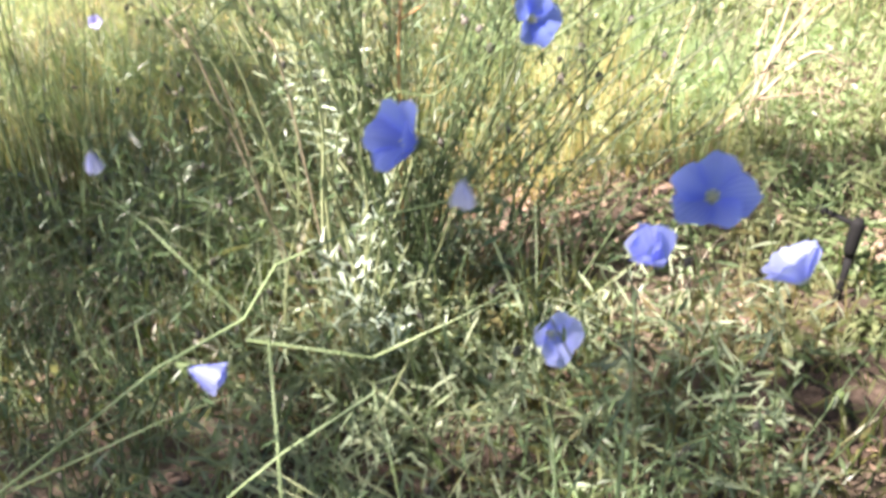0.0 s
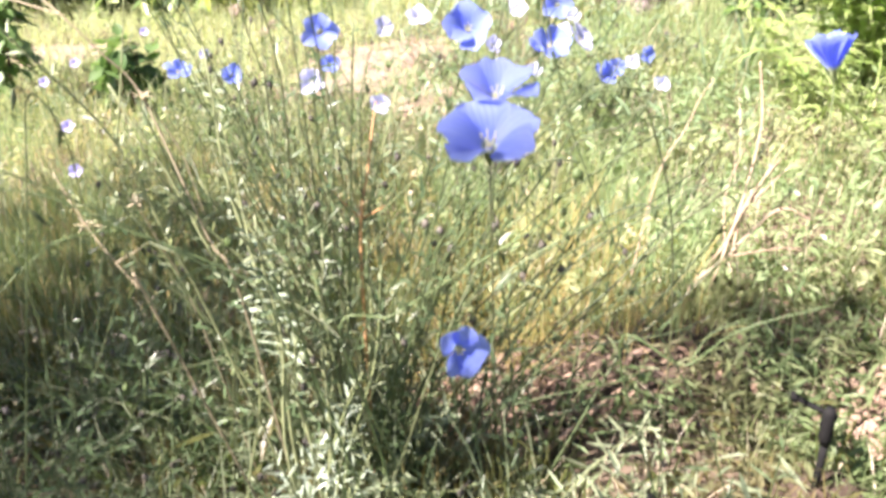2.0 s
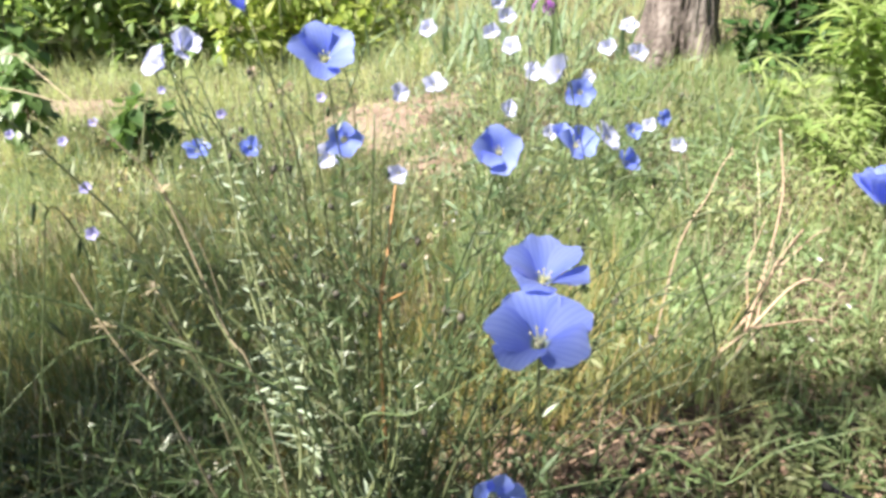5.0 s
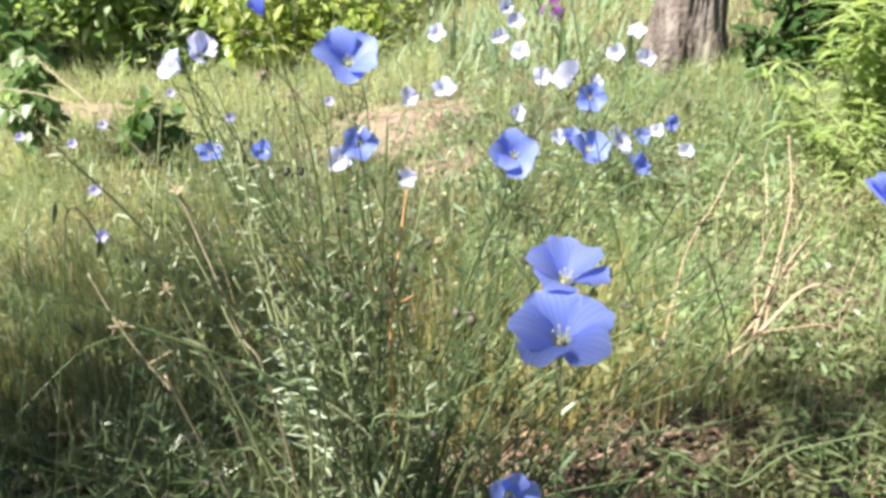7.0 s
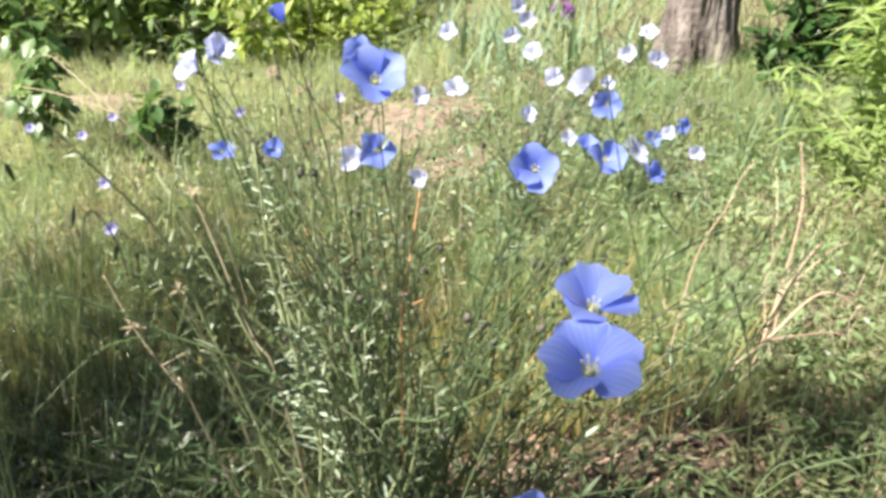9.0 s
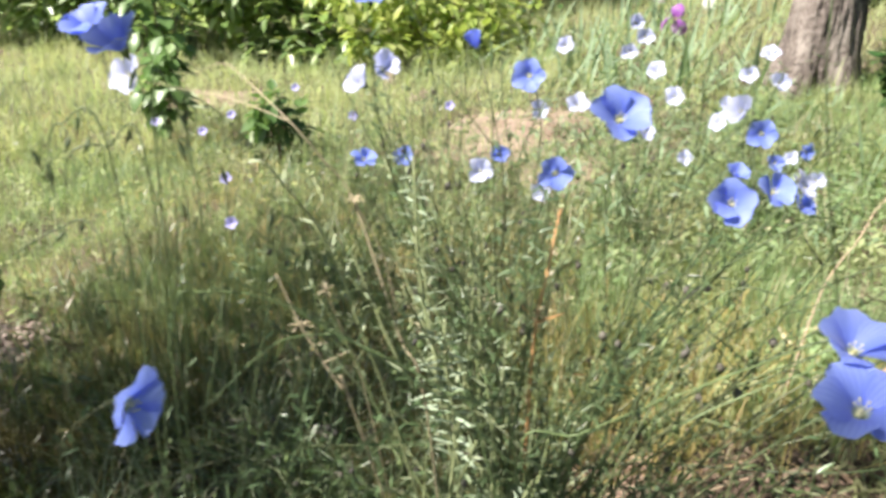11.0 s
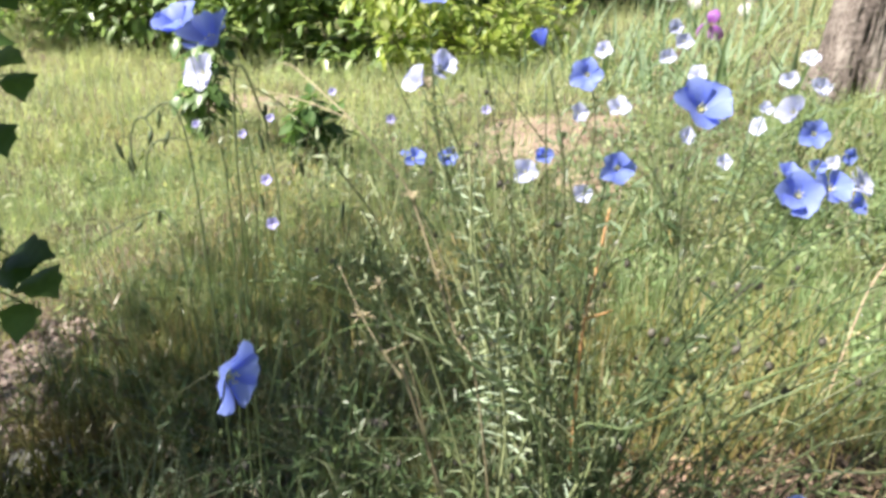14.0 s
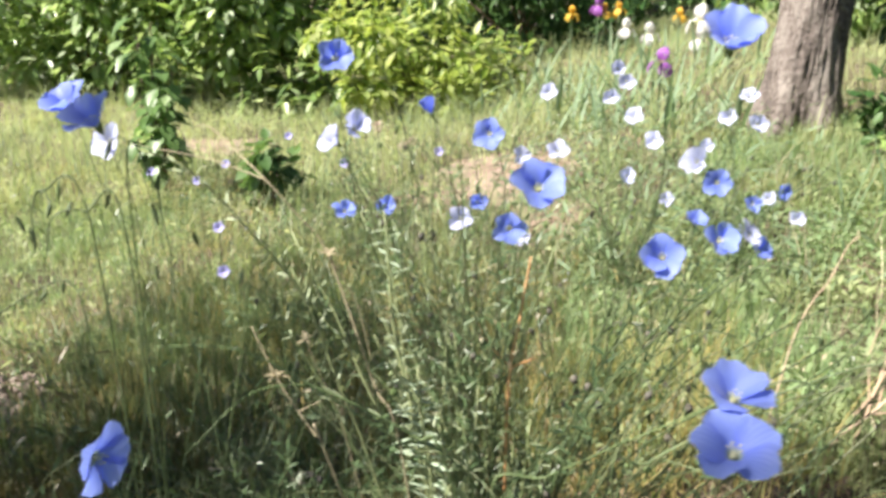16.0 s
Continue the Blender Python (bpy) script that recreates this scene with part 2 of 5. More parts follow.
M_PURPLE = petal_paint("purple iris petal", (0.42, 0.16, 0.5), (0.34, 0.1, 0.44), (0.5, 0.4, 0.3))
M_YELLOW = petal_paint("yellow iris petal", (0.85, 0.58, 0.08), (0.8, 0.5, 0.05), (0.6, 0.4, 0.1))
M_PINK = petal_paint("pink clover", (0.75, 0.42, 0.5), (0.7, 0.36, 0.45), (0.6, 0.5, 0.4))
M_SPECK = leafy("pale seed head", [(0.62, 0.62, 0.5), (0.7, 0.7, 0.62), (0.6, 0.58, 0.7)], 0.4, 0.6)
M_LILAC = petal_paint("lilac weed flower", (0.5, 0.48, 0.85), (0.45, 0.42, 0.8), (0.7, 0.68, 0.8))

# ---- mesh helpers ----


def gz(x, y):
    """Height of the sloping ground."""
    return 0.288 * math.tanh(x / 1.6) + 0.034 * min(y, 3.0) - 0.026


def gz_np(x, y):
    return 0.288 * np.tanh(x / 1.6) + 0.034 * np.minimum(y, 3.0) - 0.026


def mesh_of(name, v, f, mat, smooth=True, uv=None):
    me = bpy.data.meshes.new(name)
    me.from_pydata(v, [], f)
    if mat:
        me.materials.append(mat)
    if smooth:
        me.polygons.foreach_set("use_smooth", [True] * len(me.polygons))
    if uv is not None:
        lay = me.uv_layers.new(name="UVMap")
        for lp in me.loops:
            lay.data[lp.index].uv = uv[lp.vertex_index]
    return me


def part(name, me, parent=None, label="", m=None):
    ob = new(name, me)
    if parent is not None:
        ob.parent = parent
    if m is not None:
        ob.matrix_local = m
    return tagged(ob, label)


def thing(name, place, label, category, group=""):
    ob = new(name)
    ob.empty_display_size = 0.05
    ob.location = place
    return tagged(ob, label, category, group)


class Batch:
    def __init__(self):
        self.v, self.f = [], []

    def add(self, v, f):
        k = len(self.v)
        self.v += [tuple(p) for p in v]
        self.f += [tuple(i + k for i in q) for q in f]

    def tube(self, pts, radii, sides=6):
        k, n = len(self.v), len(pts)
        up = Vector((0.31, 0.9, 0.29))
        for i, p in enumerate(pts):
            d = (Vector(pts[min(i + 1, n - 1)]) - Vector(pts[max(i - 1, 0)])).normalized()
            a = d.cross(up).normalized()
            b = d.cross(a)
            r = radii[i] if hasattr(radii, "__len__") else radii
            for s in range(sides):
                w = 2 * math.pi * s / sides
                self.v.append(tuple(Vector(p) + r * (math.cos(w) * a + math.sin(w) * b)))
        for i in range(n - 1):
            for s in range(sides):
                q = (s + 1) % sides
                self.f.append((k + i * sides + s, k + i * sides + q, k + (i + 1) * sides + q, k + (i + 1) * sides + s))
        self.f.append(tuple(k + s for s in reversed(range(sides))))
        self.f.append(tuple(k + (n - 1) * sides + s for s in range(sides)))

    def leaf(self, base, way, face, length, width, droop=0.2, fold=0.15, segs=4, widest=0.45):
        """A pointed leaf from base along way; face is roughly its upper side."""
        way = Vector(way).normalized()
        side = way.cross(Vector(face))
        if side.length < 1e-4:
            side = way.cross(Vector((0.3, 0.5, 0.8)))
        side.normalize()
        nor = side.cross(way)
        k = len(self.v)
        base = Vector(base)
        for i in range(segs + 1):
            t = i / segs
            w = width * 0.5 * max(0.04, (t / widest) ** 0.7 if t < widest else (1 - (t - widest) / (1 - widest)) ** 0.8)
            c = base + way * (length * t) - nor * (droop * length * t * t)
            self.v += [tuple(c - side * w + nor * (fold * w)), tuple(c - nor * (fold * w * 0.6)), tuple(c + side * w + nor * (fold * w))]
        for i in range(segs):
            a = k + 3 * i
            self.f += [(a, a + 1, a + 4, a + 3), (a + 1, a + 2, a + 5, a + 4)]

    def mesh(self, name, mat, smooth=True):
        return mesh_of(name, self.v, self.f, mat, smooth)


def bez(p0, p1, p2, p3, n):
    out = []
    for i in range(n + 1):
        t = i / n
        s = 1 - t
        out.append(Vector(p0) * s**3 + Vector(p1) * (3 * s * s * t) + Vector(p2) * (3 * s * t * t) + Vector(p3) * t**3)
    return out


def smooth_line(pts, n=6):
    """A soft line through the points."""
    pts = [Vector(p) for p in pts]
    out = []
    for i in range(len(pts) - 1):
        a, b, c, d = pts[max(i - 1, 0)], pts[i], pts[i + 1], pts[min(i + 2, len(pts) - 1)]
        for k in range(n):
            t = k / n
            out.append(0.5 * ((2 * b) + (c - a) * t + (2 * a - 5 * b + 4 * c - d) * t * t + (3 * b - a - 3 * c + d) * t**3))
    return out + [pts[-1]]


def blades(name, xy, h, w, lean, mat, label, category, seed, z=None, curl=0.5, kind="stuff"):
    """Many grass blades in one mesh: roots xy, heights h, widths w, lean from upright."""
    rng = np.random.default_rng(seed)
    n = len(xy)
    root = np.c_[xy, gz_np(xy[:, 0], xy[:, 1]) - 0.004 if z is None else z]
    az = rng.uniform(0, 2 * np.pi, n)
    tilt = np.abs(rng.normal(0, lean, n))
    out = np.c_[np.cos(az), np.sin(az), np.zeros(n)]
    az2 = az + np.pi / 2 + rng.normal(0, 0.7, n)
    side = np.c_[np.cos(az2), np.sin(az2), np.zeros(n)]
    v = np.empty((n, 8, 3))
    for i, (t, k) in enumerate(((0, 0.8), (0.38, 1.0), (0.72, 0.72), (1.0, 0.08))):
        a = tilt * (0.5 + curl * 1.6 * t)
        c = root + (out * np.sin(a)[:, None] + np.c_[np.zeros(n), np.zeros(n), np.cos(a)]) * (h * t)[:, None]
        c[:, 2] = np.maximum(c[:, 2], root[:, 2] + 0.002)
        v[:, 2 * i] = c - side * (w * k / 2)[:, None]
        v[:, 2 * i + 1] = c + side * (w * k / 2)[:, None]
    base = (np.arange(n) * 8)[:, None]
    f = np.concatenate([base + np.array([[2 * i, 2 * i + 1, 2 * i + 3, 2 * i + 2]]) for i in range(3)], 1).reshape(-1, 4)
    me = bpy.data.meshes.new(name)
    me.vertices.add(n * 8)
    me.vertices.foreach_set("co", v.ravel())
    me.loops.add(f.size)
    me.loops.foreach_set("vertex_index", f.ravel().astype(np.int32))
    me.polygons.add(len(f))
    me.polygons.foreach_set("loop_start", np.arange(0, f.size, 4, dtype=np.int32))
    me.polygons.foreach_set("use_smooth", np.ones(len(f), bool))
    me.update(calc_edges=True)
    me.materials.append(mat)
    return tagged(new(name, me), label, category, kind=kind)


def scatter(rng, n, x0, x1, y0, y1, keep=None):
    """n random roots in a box, thinned by keep(x, y), a likelihood from 0 to 1."""
    out = np.empty((0, 2))
    while len(out) < n:
        p = np.c_[rng.uniform(x0, x1, n), rng.uniform(y0, y1, n)]
        if keep is not None:
            p = p[rng.uniform(0, 1, n) < keep(p[:, 0], p[:, 1])]
        out = np.r_[out, p]
    return out[:n]


def near(x, y, cx, cy, rx, ry):
    return np.exp(-(((x - cx) / rx) ** 2 + ((y - cy) / ry) ** 2))

# ---- ground ----


def ground_sheet():
    xs = [-60, -30, -15, -8, -5.5] + [-4 + 0.05 * i for i in range(141)] + [4, 6, 9, 16, 30, 60]
    ys = [-60, -30, -12, -5, -2, -1] + [-0.4 + 0.05 * i for i in range(131)] + [7, 8.5, 11, 16, 30, 60]
    v, f = [], []
    for y in ys:
        for x in xs:
            z = gz(x, y)
            if abs(x) < 4.2 and -1 < y < 6.6:
                z += 0.014 * noise.noise(Vector((x * 3, y * 3, 0))) + 0.008 * noise.noise(Vector((x * 11, y * 11, 4)))
                z += 0.02 * math.exp(-(((x + 0.2) / 0.45) ** 2 + ((y - 3.0) / 0.4) ** 2))
            v.append((x, y, z - 0.006))
    w = len(xs)
    for j in range(len(ys) - 1):
        for i in range(w - 1):
            f.append((j * w + i, j * w + i + 1, (j + 1) * w + i + 1, (j + 1) * w + i))
    tagged(new("ground", mesh_of("ground", v, f, M_SOIL)), "dry brown garden soil with crumbs and litter", "ground", kind="structure")


ground_sheet()


def soil_patch(name, cx, cy, rx, ry, mat, label, rise=0.012, seed=1):
    """A thin uneven heap of bare soil on the ground."""
    v, f = [], []
    rings, around = 9, 36
    for i in range(rings + 1):
        t = i / rings
        for k in range(around):
            a = 2 * math.pi * k / around
            e = 1 + 0.28 * noise.noise(Vector((math.cos(a) * 1.6, math.sin(a) * 1.6, seed)))
            x, y = cx + rx * t * e * math.cos(a), cy + ry * t * e * math.sin(a)
            h = rise * (1 - t * t) + 0.007 * noise.noise(Vector((x * 30, y * 30, seed))) * (1 - t)
            bump = 0.014 * noise.noise(Vector((x * 3, y * 3, 0))) + 0.02 * math.exp(-(((x + 0.2) / 0.45) ** 2 + ((y - 3.0) / 0.4) ** 2))
            v.append((x, y, gz(x, y) + bump + h + (0.003 if t < 1 else -0.02)))
    for i in range(rings):
        for k in range(around):
            q = (k + 1) % around
            f.append((i * around + k, (i + 1) * around + k, (i + 1) * around + q, i * around + q))
    return tagged(new(name, mesh_of(name, v, f, mat)), label, "soil", kind="structure")


soil_patch("sand_patch", -0.17, 2.85, 0.3, 0.33, M_SAND, "bare pale sandy soil between the weeds", 0.012, 2)
soil_patch("sand_patch", 0.03, 2.45, 0.14, 0.12, M_SAND, "small bare patch of sandy soil", 0.01, 3)
soil_patch("sand_patch", -1.7, 3.95, 0.4, 0.22, M_SAND, "dry tan soil in the meadow", 0.02, 5)
soil_patch("soil_patch", 0.19, 1.13, 0.085, 0.1, M_CRUMB, "sunlit pinkish crumbly soil under the flax", 0.008, 7)
# this dark patch paints the shadow in the hollow
soil_patch("soil_patch", 0.39, 1.16, 0.17, 0.11, M_HUMUS, "dark humus and debris in a hollow, shade in its colour", 0.014, 13)
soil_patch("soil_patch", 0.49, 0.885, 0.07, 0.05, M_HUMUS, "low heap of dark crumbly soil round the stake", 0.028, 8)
soil_patch("soil_patch", 0.47, 0.78, 0.14, 0.07, M_HUMUS, "dark soil with litter, shade in its colour", 0.014, 10)
soil_patch("soil_patch", 0.64, 1.0, 0.08, 0.07, M_CRUMB, "sunlit crumbly soil beside the black stake", 0.008, 9)
# darkens the gaps between the weeds, where shade falls
soil_patch("soil_patch", 0.02, 0.62, 0.42, 0.2, M_HUMUS, "dark soil under the shaded weeds, shade in its colour", 0.012, 14)
soil_patch("gravel_bed", -1.1, 1.33, 0.22, 0.34, M_STONE, "pinkish gravel beside the meadow", 0.012, 11)


def pebbles(name, n, cx, cy, rx, ry, r0, r1, mat, label, seed):
    rng = random.Random(seed)
    b = Batch()
    ico = [(0, 0, 1), (0.89, 0, 0.45), (0.28, 0.85, 0.45), (-0.72, 0.53, 0.45), (-0.72, -0.53, 0.45), (0.28, -0.85, 0.45), (0.72, 0.53, -0.45), (-0.28, 0.85, -0.45), (-0.89, 0, -0.45), (-0.28, -0.85, -0.45), (0.72, -0.53, -0.45), (0, 0, -1)]
    fs = [(0, 1, 2), (0, 2, 3), (0, 3, 4), (0, 4, 5), (0, 5, 1), (1, 6, 2), (2, 7, 3), (3, 8, 4), (4, 9, 5), (5, 10, 1), (2, 6, 7), (3, 7, 8), (4, 8, 9), (5, 9, 10), (1, 10, 6), (6, 11, 7), (7, 11, 8), (8, 11, 9), (9, 11, 10), (10, 11, 6)]
    for _ in range(n):
        a, d = rng.uniform(0, 6.283), math.sqrt(rng.random())
        x, y, r = cx + rx * d * math.cos(a), cy + ry * d * math.sin(a), rng.uniform(r0, r1)
        m = Matrix.Translation((x, y, gz(x, y) + r * 0.35 + 0.008)) @ Euler((rng.random() * 6, rng.random() * 6, rng.random() * 6)).to_matrix().to_4x4() @ Matrix.Diagonal((r * rng.uniform(0.8, 1.4), r, r * rng.uniform(0.6, 1), 1))
        b.add([m @ Vector(p) for p in ico], fs)
    tagged(new(name, b.mesh(name, mat, False)), label, "gravel", kind="stuff")


pebbles("gravel", 800, -1.1, 1.33, 0.22, 0.34, 0.005, 0.014, M_STONE, "loose pinkish gravel stones", 3)
pebbles("soil_crumbs", 420, 0.19, 1.12, 0.11, 0.12, 0.002, 0.006, M_CRUMB, "crumbs of pinkish soil under the flax", 4)
pebbles("soil_crumbs", 200, 0.62, 1.0, 0.1, 0.08, 0.002, 0.006, M_CRUMB, "crumbs of soil by the stake", 6)
pebbles("soil_crumbs", 600, -0.17, 2.85, 0.3, 0.33, 0.005, 0.018, M_SAND, "clods of sandy soil", 8)


def slab_stone():
    b = Batch()
    ring = [(-0.06, -0.03), (0.0, -0.045), (0.065, -0.02), (0.06, 0.03), (0.0, 0.045), (-0.05, 0.03)]
    v = [(x, y, 0.0) for x, y in ring] + [(x * 0.9, y * 0.9, 0.022 + 0.006 * math.sin(9 * x)) for x, y in ring] + [(0, 0, 0.027)]
    f = [(i, (i + 1) % 6, 6 + (i + 1) % 6, 6 + i) for i in range(6)] + [(6 + i, 6 + (i + 1) % 6, 12) for i in range(6)]
    b.add(v, f)
    ob = tagged(new("stone", b.mesh("stone", M_SLATE, False)), "flat grey stone lying by the gravel", "stone")
    ob.matrix_world = pose(-0.8, 1.18, gz(-0.8, 1.18) + 0.004, 4, -6, 30)


slab_stone()

# ---- trees and shrubs ----


def trunk_mesh(name, h, r0, r1, flare, seed, mat, lean=(0, 0)):
    """A bark-furrowed, tapering trunk."""
    v, f = [], []
    around, up = 120, 110
    for j in range(up + 1):
        t = (j / up) ** 1.5
        z = h * t - 0.05
        r = r0 + (r1 - r0) * t + flare * math.exp(-max(z, 0) * 9)
        for k in range(around):
            a = 2 * math.pi * k / around
            ca, sa = math.cos(a), math.sin(a)
            root = 1 + 0.22 * math.exp(-max(z, 0) * 7) * math.cos(a * 5 + seed)
            q = Vector((ca * 9.0, sa * 9.0, z * 5.5 + seed))
            rid = abs(noise.noise(q)) * 2
            fin = noise.noise(Vector((ca * 24, sa * 24, z * 16 + seed)))
            d = 0.018 * (min(rid, 0.5) - 0.22) + 0.006 * fin
            rr = r * root + d
            v.append((rr * ca + lean[0] * z, rr * sa + lean[1] * z, z))
    for j in range(up):
        for k in range(around):
            q = (k + 1) % around
            f.append((j * around + k, j * around + q, (j + 1) * around + q, (j + 1) * around + k))
    return mesh_of(name, v, f, mat)


def crown_batch(b, rng, centre, radii, n, size, hollow=0.55, ratio=0.5):
    """Leaves in an uneven, gappy cloud."""
    lumps = [(Vector((rng.gauss(0, 0.45), rng.gauss(0, 0.45), rng.gauss(0, 0.45))), rng.uniform(0.3, 0.55)) for _ in range(16)]
    done = 0
    while done < n:
        c, s = rng.choice(lumps)
        d = Vector((rng.gauss(0, 1), rng.gauss(0, 1), rng.gauss(0, 1))).normalized()
        p = c + d * (s * rng.uniform(hollow, 1.0))
        if p.length > 1.05:
            continue
        q = Vector(centre) + Vector((p.x * radii[0], p.y * radii[1], p.z * radii[2]))
        if q.z < gz(q.x, q.y) + 0.02:
            continue
        way = d + Vector((rng.gauss(0, 0.6), rng.gauss(0, 0.6), rng.gauss(-0.2, 0.5)))
        L = size * rng.uniform(0.6, 1.25)
        b.leaf(q, way, Vector((0, 0, 1)) + 0.5 * d, L, L * ratio * rng.uniform(0.8, 1.2), rng.uniform(0, 0.3), 0.2, 3)
        done += 1


def shrub(name, place, radii, n, size, mat, label, seed, lift=0.9, ratio=0.5, category="shrub"):
    rng = random.Random(seed)
    x, y = place
    root = thing(name, (x, y, gz(x, y)), label, category)
    for _ in range(9):
        b = Batch()
        a = rng.uniform(0, 6.283)
        p = Vector((math.cos(a) * radii[0] * rng.uniform(0.3, 0.75), math.sin(a) * radii[1] * rng.uniform(0.3, 0.75), radii[2] * rng.uniform(0.7, 1.6)))
        line = bez((rng.gauss(0, 0.03), rng.gauss(0, 0.03), -0.02), (p.x * 0.1, p.y * 0.1, p.z * 0.45), (p.x * 0.6, p.y * 0.6, p.z * 0.7), p, 8)
        r = 0.012 * (radii[2] + 0.2)
        b.tube(line, [r * (1.1 - i / 9) for i in range(9)], 6)
        part("branch", b.mesh("branch", M_WOOD), root)
    b = Batch()
    crown_batch(b, rng, (x, y, gz(x, y) + radii[2] * lift), radii, n, size, 0.35, ratio)
    b.v = [(p[0] - x, p[1] - y, p[2] - gz(x, y)) for p in b.v]
    part("crown", b.mesh("crown", mat), root)
    return root


def tree(place, h, r0, label, seed, crown, n, size, mat, bark, lean=(0.0, 0.0), lobe=None):
    rng = random.Random(seed)
    x, y = place
    root = thing("tree", (x, y, gz(x, y)), label, "tree")
    part("trunk", trunk_mesh("trunk", h, r0, r0 * 0.62, r0 * 0.32, seed, bark, lean), root, "rough furrowed bark")
    c, radii = Vector(crown[0]) - Vector((x, y, gz(x, y))), crown[1]
    top = Vector((lean[0] * h, lean[1] * h, h - 0.1))
    for _ in range(8):
        d = Vector((rng.gauss(0, 0.5), rng.gauss(0, 0.5), rng.gauss(0, 0.35)))
        p = c + Vector((d.x * radii[0], d.y * radii[1], d.z * radii[2]))
        b = Batch()
        b.tube(bez(top * rng.uniform(0.75, 1.0), top + Vector((0, 0, 0.3)), (p + top) / 2 + Vector((0, 0, 0.2)), p, 8), [r0 * 0.4 * (1.1 - i / 9) for i in range(9)], 8)
        part("limb", b.mesh("limb", bark), root)
    b = Batch()
    crown_batch(b, rng, c + Vector((x, y, gz(x, y))), radii, n, size)
    # extra leaf clumps, there only to cast shade
    for place_, wide_, count in lobe or ():
        crown_batch(b, rng, place_, wide_, count, size * 0.6)
    b.v = [(p[0] - x, p[1] - y, p[2] - gz(x, y)) for p in b.v]
    part("crown", b.mesh("crown", mat), root)


def leggy_bush(place, label, seed):
    """A few upright stems with round leaves hanging in loose tiers."""
    rng = random.Random(seed)
    x, y = place
    root = thing("bush", (x, y, gz(x, y)), label, "bush")
    for px, py, h in ((0.0, 0.0, 0.66), (-0.07, 0.05, 0.6), (0.06, -0.03, 0.5), (-0.02, 0.06, 0.42)):
        line = bez((px * 0.3, py * 0.3, -0.01), (px * 0.4, py * 0.4, h * 0.4), (px, py, h * 0.7), (px * 1.3 + 0.03, py, h), 10)
        b = Batch()
        b.tube(line, [0.006 * (1.15 - i / 11) for i in range(11)], 6)
        st = part("stem", b.mesh("stem", M_WOOD), root)
        for k in range(44):
            i = min(10, int((0.3 + 0.72 * (k / 44)) * 10))
            a = rng.uniform(0, 6.283)
            o = Vector((math.cos(a), math.sin(a), rng.uniform(-0.4, 0.5)))
            b, L = Batch(), rng.uniform(0.045, 0.09)
            p = line[i] + o * rng.uniform(0.01, 0.07)
            b.tube([line[i], (line[i] + p) / 2 + Vector((0, 0, 0.006)), p], 0.001, 4)
            b.leaf(p, o + Vector((0, 0, -0.3)), (0.1 * math.cos(a), 0.1 * math.sin(a), 1), L, L * 0.75, rng.uniform(0.2, 0.6), 0.2, 4, 0.5)
            part("leaf", b.mesh("leaf", M_SHRUB if rng.random() < 0.14 else M_MIDLEAF), st)


tree((0.785, 3.05), 2.4, 0.106, "old garden tree with rough grey-brown bark", 5, ((0.9, 3.3, 3.5), (1.3, 1.3, 0.9)), 2200, 0.08, M_SHRUB, M_BARK, (0.03, 0.0))
# unseen tree added as a shade caster; lobes aimed at chosen spots
tree((-3.6, -1.6), 2.3, 0.1, "added out-of-view tree that shades the flax", 8, ((-2.86, 0.42, 3.05), (0.74, 1.4, 0.3)), 2350, 0.075, M_SHRUB, M_BARK, (0, 0), [((-1.88, -0.66, 3.05), (0.85, 0.4, 0.2), 2300), ((-2.25, -0.52, 3.05), (0.5, 0.3, 0.15), 1400), ((-1.7, 0.2, 3.05), (0.2, 0.09, 0.08), 150), ((-1.88, -0.25, 3.05), (0.13, 0.09, 0.08), 170), ((-2.32, -0.37, 3.05), (0.31, 0.19, 0.12), 520), ((-1.79, -0.49, 3.05), (0.13, 0.07, 0.06), 150)])

shrub("shrub", (-3.2, 5.55), (1.6, 0.9, 0.85), 8000, 0.095, M_SHRUB, "large leafy green shrub at the end of the meadow", 21, 0.8, 0.6)
shrub("shrub", (-1.65, 5.15), (1.05, 0.75, 0.8), 6000, 0.095, M_SHRUB, "leafy green shrub with glossy sunlit leaves", 22, 0.75, 0.6)
shrub("lime_shrub", (-0.8, 4.6), (0.6, 0.45, 0.36), 1800, 0.075, M_LIME, "low yellow-green shrub behind the bare soil", 23, 0.75, 0.6)
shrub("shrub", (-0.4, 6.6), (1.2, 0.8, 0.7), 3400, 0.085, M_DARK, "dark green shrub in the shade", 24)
leggy_bush((-1.45, 3.0), "slender dark bush with round leaves in the meadow", 25)
shrub("shrub", (-0.94, 2.8), (0.12, 0.1, 0.16), 130, 0.065, M_MIDLEAF, "small dark leafy weed in the meadow", 26, 0.9, 0.8)
# dark leaf colour of these two holds the shade beside the trunk
shrub("shrub", (1.04, 2.66), (0.2, 0.15, 0.28), 1700, 0.06, M_DARK, "green shrub beside the tree trunk, shade in its dark leaves", 27)
shrub("shrub", (1.32, 3.15), (0.3, 0.25, 0.5), 2400, 0.065, M_DARK, "green shrub beside the tree, shade put into its dark leaves", 30)
shrub("shrub", (1.6, 5.4), (0.9, 0.6, 0.5), 2600, 0.07, M_SHRUB, "green shrub behind the tree", 28)
shrub("shrub", (-5.3, 6.2), (1.4, 1.2, 1.0), 3200, 0.09, M_SHRUB, "large green shrub at the edge of the meadow", 29)


